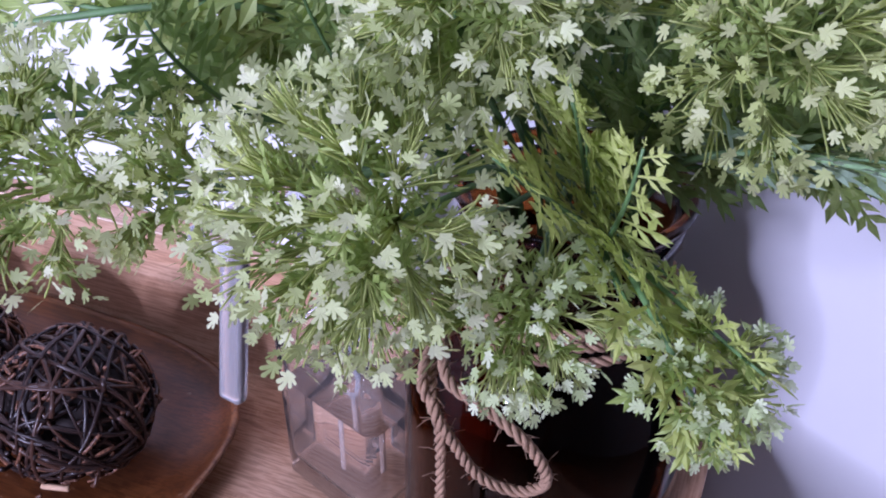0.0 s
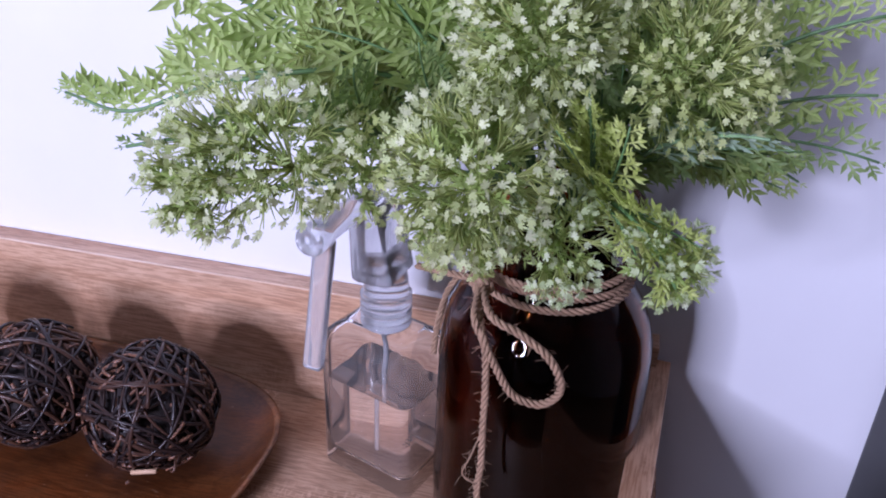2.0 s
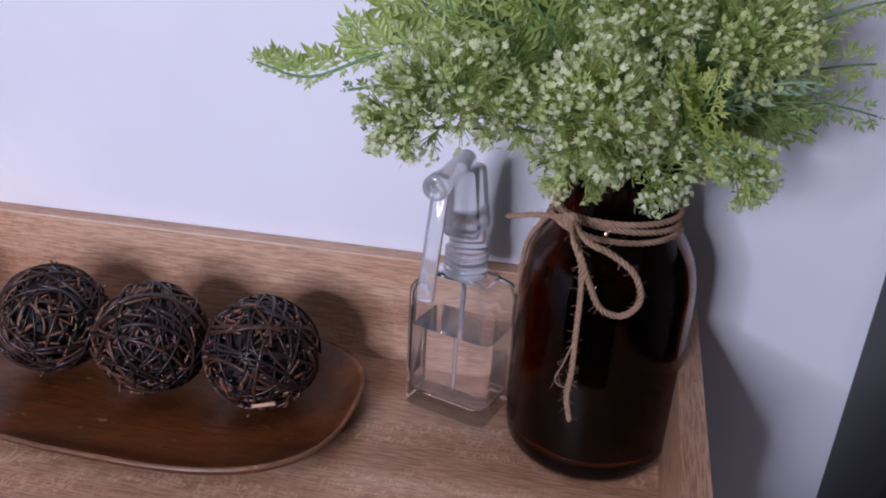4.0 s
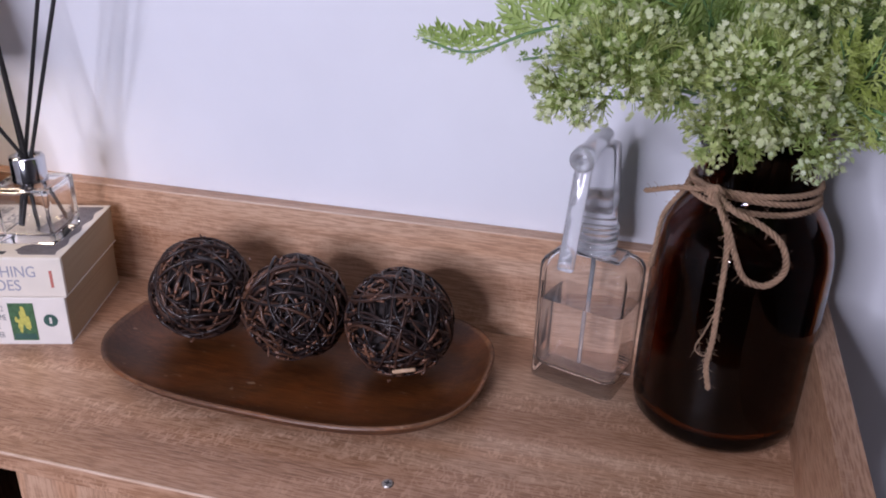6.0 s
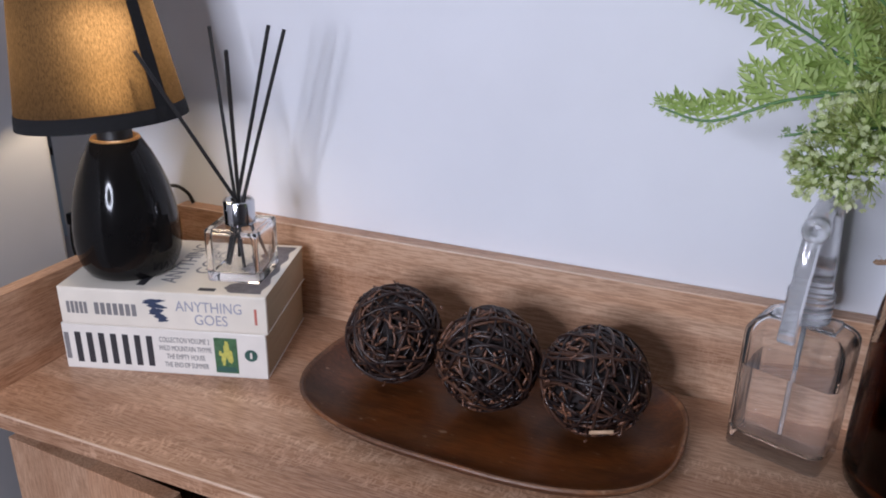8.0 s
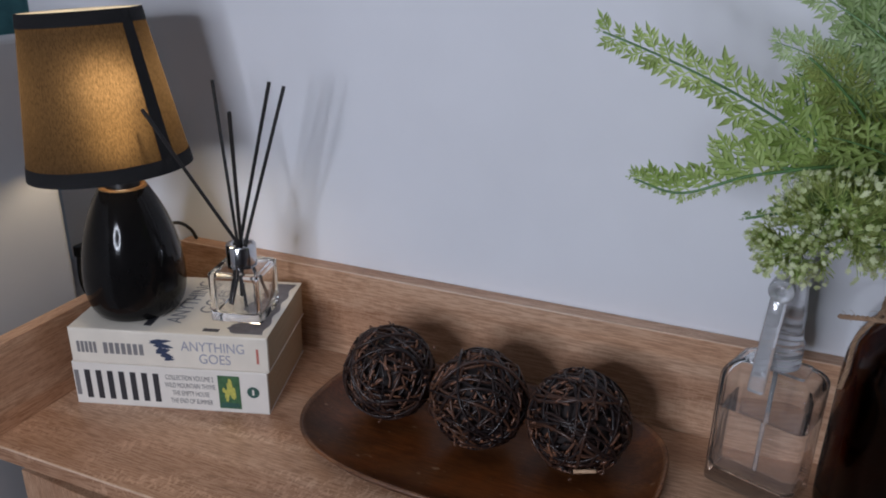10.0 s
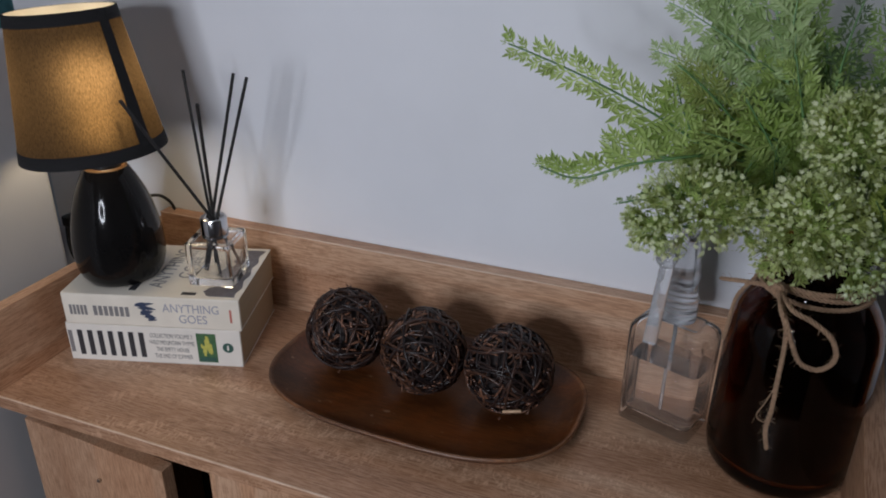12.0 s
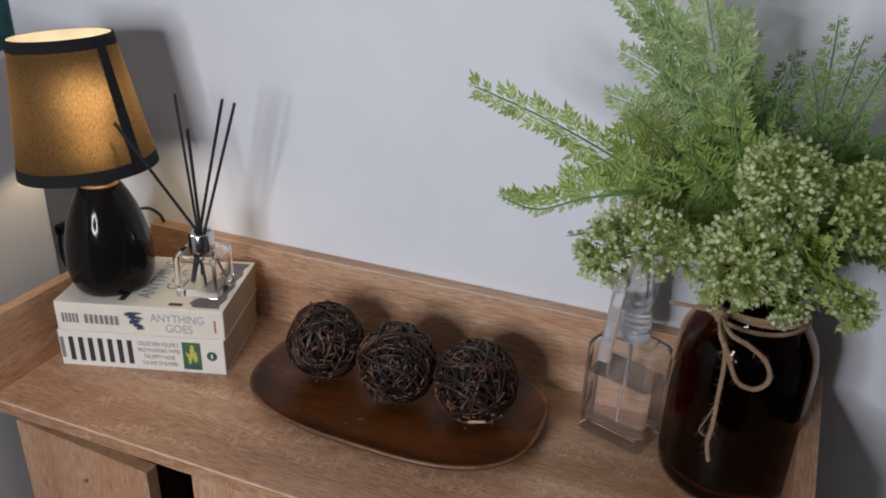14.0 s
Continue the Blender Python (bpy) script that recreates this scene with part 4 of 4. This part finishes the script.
def fern(tip, bend, seed, mat, stem_mat, leaf=0.020, start=0.26, gap=0.0098, fronds=(), auto=5, fans=1, pairs=2, fat=0.084, low=1.0, via=(), label=""):
    """A sprig rising from the bottle's mouth to tip: a stem with cut leaves, and small side fronds lower down.
    via: places that the stem passes; fronds: (place on the stem, tip) of side fronds; auto: how many more grow by chance."""
    rng = random.Random(seed)
    root = Vector((BX + rng.uniform(-0.02, 0.02), BY + rng.uniform(-0.02, 0.02), TOP + 0.16))
    tip = Vector(tip) - root
    sprig = thing("fern_sprig", Matrix.Translation(root), label or "green artificial fern sprig standing in the bottle", "artificial plant", "sprigs in the bottle")
    # past the neck first, then out to the tip
    neck = Vector((BX, BY, TOP + 0.238)) * 0.55 + (root + Vector((0, 0, 0.078))) * 0.45 - root
    neck.x += 0.018 * max(-1, min(1, tip.x / 0.1))
    neck.y += 0.014 * max(-1, min(1, tip.y / 0.1))
    pts = [neck * (i / 5) for i in range(5)] + (smooth_path([neck, *(Vector(q) - root for q in via), tip], 6) if via else arc(neck, tip, Vector(bend), 18))
    v, f = tube(pts, 0.0017, 6, taper=0.4)
    side = tip.cross(Vector((rng.uniform(-0.4, 0.4), -1, rng.uniform(0.0, 0.6)))).normalized()
    lv, lf = [], []
    body = pts[5:]
    leaves_on(lv, lf, body, side, leaf, gap, start, rng, pairs=pairs, fat=fat, low=low)
    todo = [(x, Vector(q) - root) for x, q in fronds]
    for i in range(auto):
        x = rng.uniform(0.10, 0.55)
        c, way = along(body, x)
        t, sd, up_ = frame_of(way, side)
        a = radians(rng.uniform(25, 50))
        out = (sd * (1 if i % 2 else -1) + up_ * rng.uniform(-0.5, 0.9)).normalized()
        out = -out if low < 1 and out.z < 0 else out
        todo.append((x, c + (t * math.cos(a) + out * math.sin(a)) * rng.uniform(0.045, 0.075)))
    for x, q in todo:
        c, way = along(body, x)
        p = arc(c, q, way.normalized() * (q - c).length * 0.14, 8)
        tube(p, 0.0009, 5, v, f, taper=0.4)
        leaves_on(lv, lf, p, side, leaf * 0.86, gap * 0.9, 0.22, rng, pairs=pairs, fat=fat)
    mesh_part("stem", v, f, stem_mat, sprig, "", True)
    mesh_part("foliage", lv, lf, mat, sprig, "")
    for i in range(fans):
        c, way = along(body, rng.uniform(0.15, 0.45))
        t, sd, up_ = frame_of(way, side)
        d = (t * 0.5 + sd * rng.choice((-1, 1)) * 0.7 - up_ * 0.2 + Vector((0, -0.5, 0.1))).normalized()
        n = Vector((rng.uniform(-0.4, 0.4), -0.8, 0.5))
        fan_leaf(c, d, (n - d * n.dot(d)).normalized(), rng.uniform(0.014, 0.019), sprig, mat, rng)
    return sprig


def umbel(centre, r, seed, mat, stem_mat, rays=20, size=0.0072, squash=(1, 1, 1), face=(0, -0.6, 0.5), label="", under=True, cap=1.35):
    """A flower head: forking rays from one hub, each ending in a spray of small stalked florets."""
    rng = random.Random(seed)
    centre = Vector(centre)
    root = Vector((BX + rng.uniform(-0.022, 0.022), BY + rng.uniform(-0.022, 0.022), TOP + 0.165))
    out = (centre - Vector((BX, BY, TOP + 0.225))).normalized()
    face = (Vector(face).normalized() * 0.6 + out).normalized()
    head = thing("flower_sprig", Matrix.Translation(root), label or "pale green artificial flower head standing in the bottle", "artificial plant", "sprigs in the bottle")
    hub = centre - face * r * 0.6 - root
    neck = Vector((BX, BY, TOP + 0.236)) * 0.7 + (root + Vector((0, 0, 0.07))) * 0.3 - root
    pts = smooth_path([(0, 0, 0), neck, (neck + hub) / 2 + Vector((0, 0, 0.006)), hub], 6)
    sv, sf = tube(pts, 0.0013, 6, taper=0.8)
    mesh_part("stem", sv, sf, stem_mat, head, "", True)
    u = face.orthogonal().normalized()
    w = face.cross(u)
    fit = Matrix.Diagonal(Vector(squash))
    v, f, sv, sf, gv, gf = [], [], [], [], [], []
    c0 = centre - root
    for i in range(rays):
        h = 1 - cap * (i + 0.5) / rays
        a = 2.39996 * i + rng.uniform(-0.25, 0.25)
        q = math.sqrt(max(0, 1 - h * h))
        g = (face * h + (u * math.cos(a) + w * math.sin(a)) * q).normalized()
        end = c0 + fit @ (g * r * rng.uniform(0.60, 0.74))
        ray = arc(hub, end, face * r * 0.10 + g * r * 0.05, 6)
        tube(ray, 0.0006, 4, sv, sf, taper=0.6)
        s1 = g.orthogonal().normalized()
        s2 = g.cross(s1)
        twigs = rng.randint(15, 19)
        for j in range(twigs):
            b = 2 * math.pi * j / twigs + rng.uniform(-0.3, 0.3)
            k = rng.uniform(0.25, 0.75) if j else 0.0
            way = (g + (s1 * math.cos(b) + s2 * math.sin(b)) * k * 1.25).normalized()
            at, _ = along(ray, rng.uniform(0.62, 1.0) if j else 1.0)
            p = c0 + fit @ (g * r * 0.62) + way * r * rng.uniform(0.22, 0.46)
            twig = arc(at, p, g * 0.0018, 4)
            tube(twig, 0.00034, 3, sv, sf, taper=0.7)
            floret(v, f, p, (way + g * 0.5).normalized(), size * rng.uniform(0.5, 0.82), rng)
        if under:
            for j in range(6):
                at, way = along(ray, rng.uniform(0.3, 0.95))
                d = (way.normalized() + Vector((rng.gauss(0, 0.6), rng.gauss(0, 0.6), rng.gauss(0, 0.6)))).normalized()
                n = (g - d * g.dot(d))
                n = (n if n.length > 1e-3 else d.orthogonal()).normalized()
                cut_leaf(gv, gf, at, d, n, rng.uniform(0.008, 0.013), rng, 2, 0.08)
    mesh_part("stalk_tuft", sv, sf, STALK, head, "thin forking yellow-green stalks", True)
    mesh_part("flower_head", v, f, mat, head, "tiny pale lobed florets")
    if gv:
        mesh_part("under_leaves", gv, gf, LEAF, head, "small fresh green leaves between the stalks")
    return head


SPRIGS = [
    # tip, bend, leaf, material, settings
    ((0.305, -0.180, 1.189), (0.03, -0.01, 0.025), 0.027, LEAF, dict(gap=0.0094, start=0.18, auto=8, fat=0.078, pairs=3)),
    ((0.332, -0.172, 1.096), (0.040, -0.012, 0.058), 0.024, LEAF, dict(gap=0.0092, start=0.22, auto=4, fans=0, fat=0.080, pairs=3, low=0.4, via=((0.480, -0.125, 1.105), (0.410, -0.160, 1.106), (0.364, -0.170, 1.090)))),
    ((0.404, -0.230, 1.098), (0.035, -0.012, 0.045), 0.017, LEAF_DEEP, dict(gap=0.0070, start=0.35, auto=2, fans=0, fat=0.10, low=0.35)),
    ((0.388, -0.120, 1.276), (0.03, 0.0, 0.02), 0.026, LEAF_SAGE, dict(auto=3, pairs=3, fat=0.084, fronds=((0.52, (0.425, -0.130, 1.262)),))),
    ((0.457, -0.140, 1.300), (-0.006, -0.02, 0.0), 0.023, LEAF_SAGE, dict(start=0.5, pairs=3, fat=0.084, auto=1, fans=2, fronds=((0.34, (0.404, -0.135, 1.184)), (0.46, (0.410, -0.135, 1.219)), (0.60, (0.418, -0.125, 1.262)), (0.5, (0.495, -0.135, 1.255)), (0.36, (0.497, -0.150, 1.205))))),
    ((0.484, -0.120, 1.252), (0.0, -0.01, 0.0), 0.023, LEAF, dict(auto=4, pairs=3)),
    ((0.503, -0.105, 1.235), (0.0, 0.0, 0.0), 0.022, LEAF_DEEP, dict(auto=3)),
    ((0.420, -0.130, 1.165), (0.0, 0.0, 0.04), 0.026, LEAF_OLIVE, dict(pairs=3, fat=0.055, gap=0.0095, start=0.25, auto=5, fans=0)),
    ((0.424, -0.150, 1.178), (0.0, -0.01, 0.03), 0.026, LEAF_OLIVE, dict(pairs=3, fat=0.05, gap=0.008, start=0.25, auto=3, fans=0)),
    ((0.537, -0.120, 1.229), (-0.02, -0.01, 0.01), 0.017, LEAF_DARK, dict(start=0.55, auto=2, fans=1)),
    ((0.561, -0.110, 1.254), (0.01, 0.0, 0.0), 0.018, LEAF_DEEP, dict(auto=2, fronds=((0.62, (0.549, -0.12, 1.222)),))),
    ((0.582, -0.100, 1.240), (0.0, 0.0, 0.01), 0.018, LEAF_DEEP, dict(auto=2)),
    ((0.604, -0.100, 1.230), (0.0, 0.0, 0.02), 0.020, LEAF_DEEP, dict(auto=2)),
    ((0.648, -0.090, 1.196), (-0.01, 0.0, 0.03), 0.021, LEAF_DEEP, dict(auto=3)),
    ((0.680, -0.120, 1.150), (-0.01, -0.01, 0.04), 0.021, LEAF, dict(auto=2)),
    ((0.662, -0.080, 1.118), (-0.01, 0.0, 0.05), 0.021, LEAF_DEEP, dict(auto=2)),
    ((0.636, -0.178, 1.112), (-0.012, -0.012, 0.030), 0.019, LEAF_MINT, dict(gap=0.0105, start=0.42, pairs=1, fat=0.10, auto=0, fans=0)),
    ((0.612, -0.203, 1.058), (-0.002, -0.050, 0.055), 0.017, LEAF_LIME, dict(gap=0.0062, start=0.28, auto=7, fans=0)),
    ((0.596, -0.186, 1.062), (-0.004, -0.045, 0.045), 0.016, LEAF_LIME, dict(gap=0.0062, start=0.30, auto=5, fans=0)),
    ((0.472, -0.150, 1.160), (0.0, -0.02, 0.01), 0.027, LEAF, dict(start=0.2, auto=4, fans=2)),
    ((0.500, -0.140, 1.190), (0.0, -0.02, 0.0), 0.027, LEAF, dict(start=0.2, auto=3, fans=1, pairs=3)),
    ((0.448, -0.120, 1.120), (0.0, 0.0, 0.03), 0.026, LEAF_DEEP, dict(start=0.2, auto=3, fans=1)),
    ((0.520, -0.110, 1.195), (0.0, -0.01, 0.0), 0.026, LEAF_DEEP, dict(start=0.2, auto=3, pairs=3)),
    ((0.575, -0.105, 1.175), (0.0, -0.01, 0.0), 0.024, LEAF_DEEP, dict(start=0.2, auto=3, pairs=3)),
    ((0.590, -0.135, 1.112), (0.0, -0.02, 0.01), 0.022, LEAF_DEEP, dict(start=0.12, auto=4, fans=0)),
    ((0.612, -0.120, 1.092), (0.0, -0.01, 0.02), 0.022, LEAF_DEEP, dict(start=0.12, auto=3, fans=1)),
    ((0.690, -0.095, 1.112), (-0.01, 0.0, 0.03), 0.022, LEAF, dict(auto=4)),
    ((0.700, -0.090, 1.080), (-0.015, 0.0, 0.04), 0.022, LEAF_DEEP, dict(auto=3)),
    ((0.668, -0.090, 1.066), (-0.015, 0.0, 0.045), 0.020, LEAF, dict(auto=3)),
    ((0.618, -0.110, 1.135), (0.0, -0.01, 0.01), 0.024, LEAF_DEEP, dict(start=0.2, auto=3, pairs=3)),
]
for i, (tip, bend, leaf, mat, more) in enumerate(SPRIGS):
    fern(tip, bend, 100 + i, mat, STEM_PALE if mat in (LEAF_SAGE, LEAF_MINT) else STEM, leaf, **more)
BLOOMS = [
    # centre, radius, material, rays, size, squash
    ((0.452, -0.218, 1.096), 0.033, BLOOM, 24, 0.0060, (1.25, 0.9, 0.95)),
    ((0.430, -0.224, 1.084), 0.022, BLOOM, 14, 0.0060, (1.1, 1, 0.9)),
    ((0.482, -0.200, 1.090), 0.022, BLOOM_GREEN, 12, 0.0062, (1, 1, 1)),
    ((0.530, -0.200, 1.092), 0.034, BLOOM, 32, 0.0065, (1.05, 0.9, 1)),
    ((0.546, -0.168, 1.142), 0.033, BLOOM, 36, 0.0064, (1, 1, 1)),
    ((0.606, -0.147, 1.128), 0.033, BLOOM_GREEN, 30, 0.0064, (1.1, 0.9, 1)),
    ((0.563, -0.178, 1.060), 0.026, BLOOM_MINT, 20, 0.0058, (1, 0.9, 0.95)),
    ((0.520, -0.162, 1.051), 0.024, BLOOM_GREEN, 16, 0.0060, (1.15, 0.9, 0.8)),
    ((0.608, -0.190, 1.064), 0.018, BLOOM_MINT, 12, 0.0052, (0.9, 1, 1.1)),
]
for i, (c, r, mat, rays, size, squash) in enumerate(BLOOMS):
    umbel(c, r, 300 + i, mat, STEM_PALE, rays, size, squash)

# ---- beside the cabinet ----
speaker = thing("black_cabinet", pose(0.936, -0.05, 0), "tall plain black cabinet standing beside the oak one", "cabinet")
part("body", box(-0.165, 0.165, -0.06, 0.06, 0.02, 1.02, 0.012, 4), BLACK, speaker)
for sx in (-1, 1):
    for sy in (-1, 1):
        part("foot", box(sx * 0.13 - 0.012, sx * 0.13 + 0.012, sy * 0.04 - 0.012, sy * 0.04 + 0.012, 0, 0.021, 0.002), BLACK, speaker)
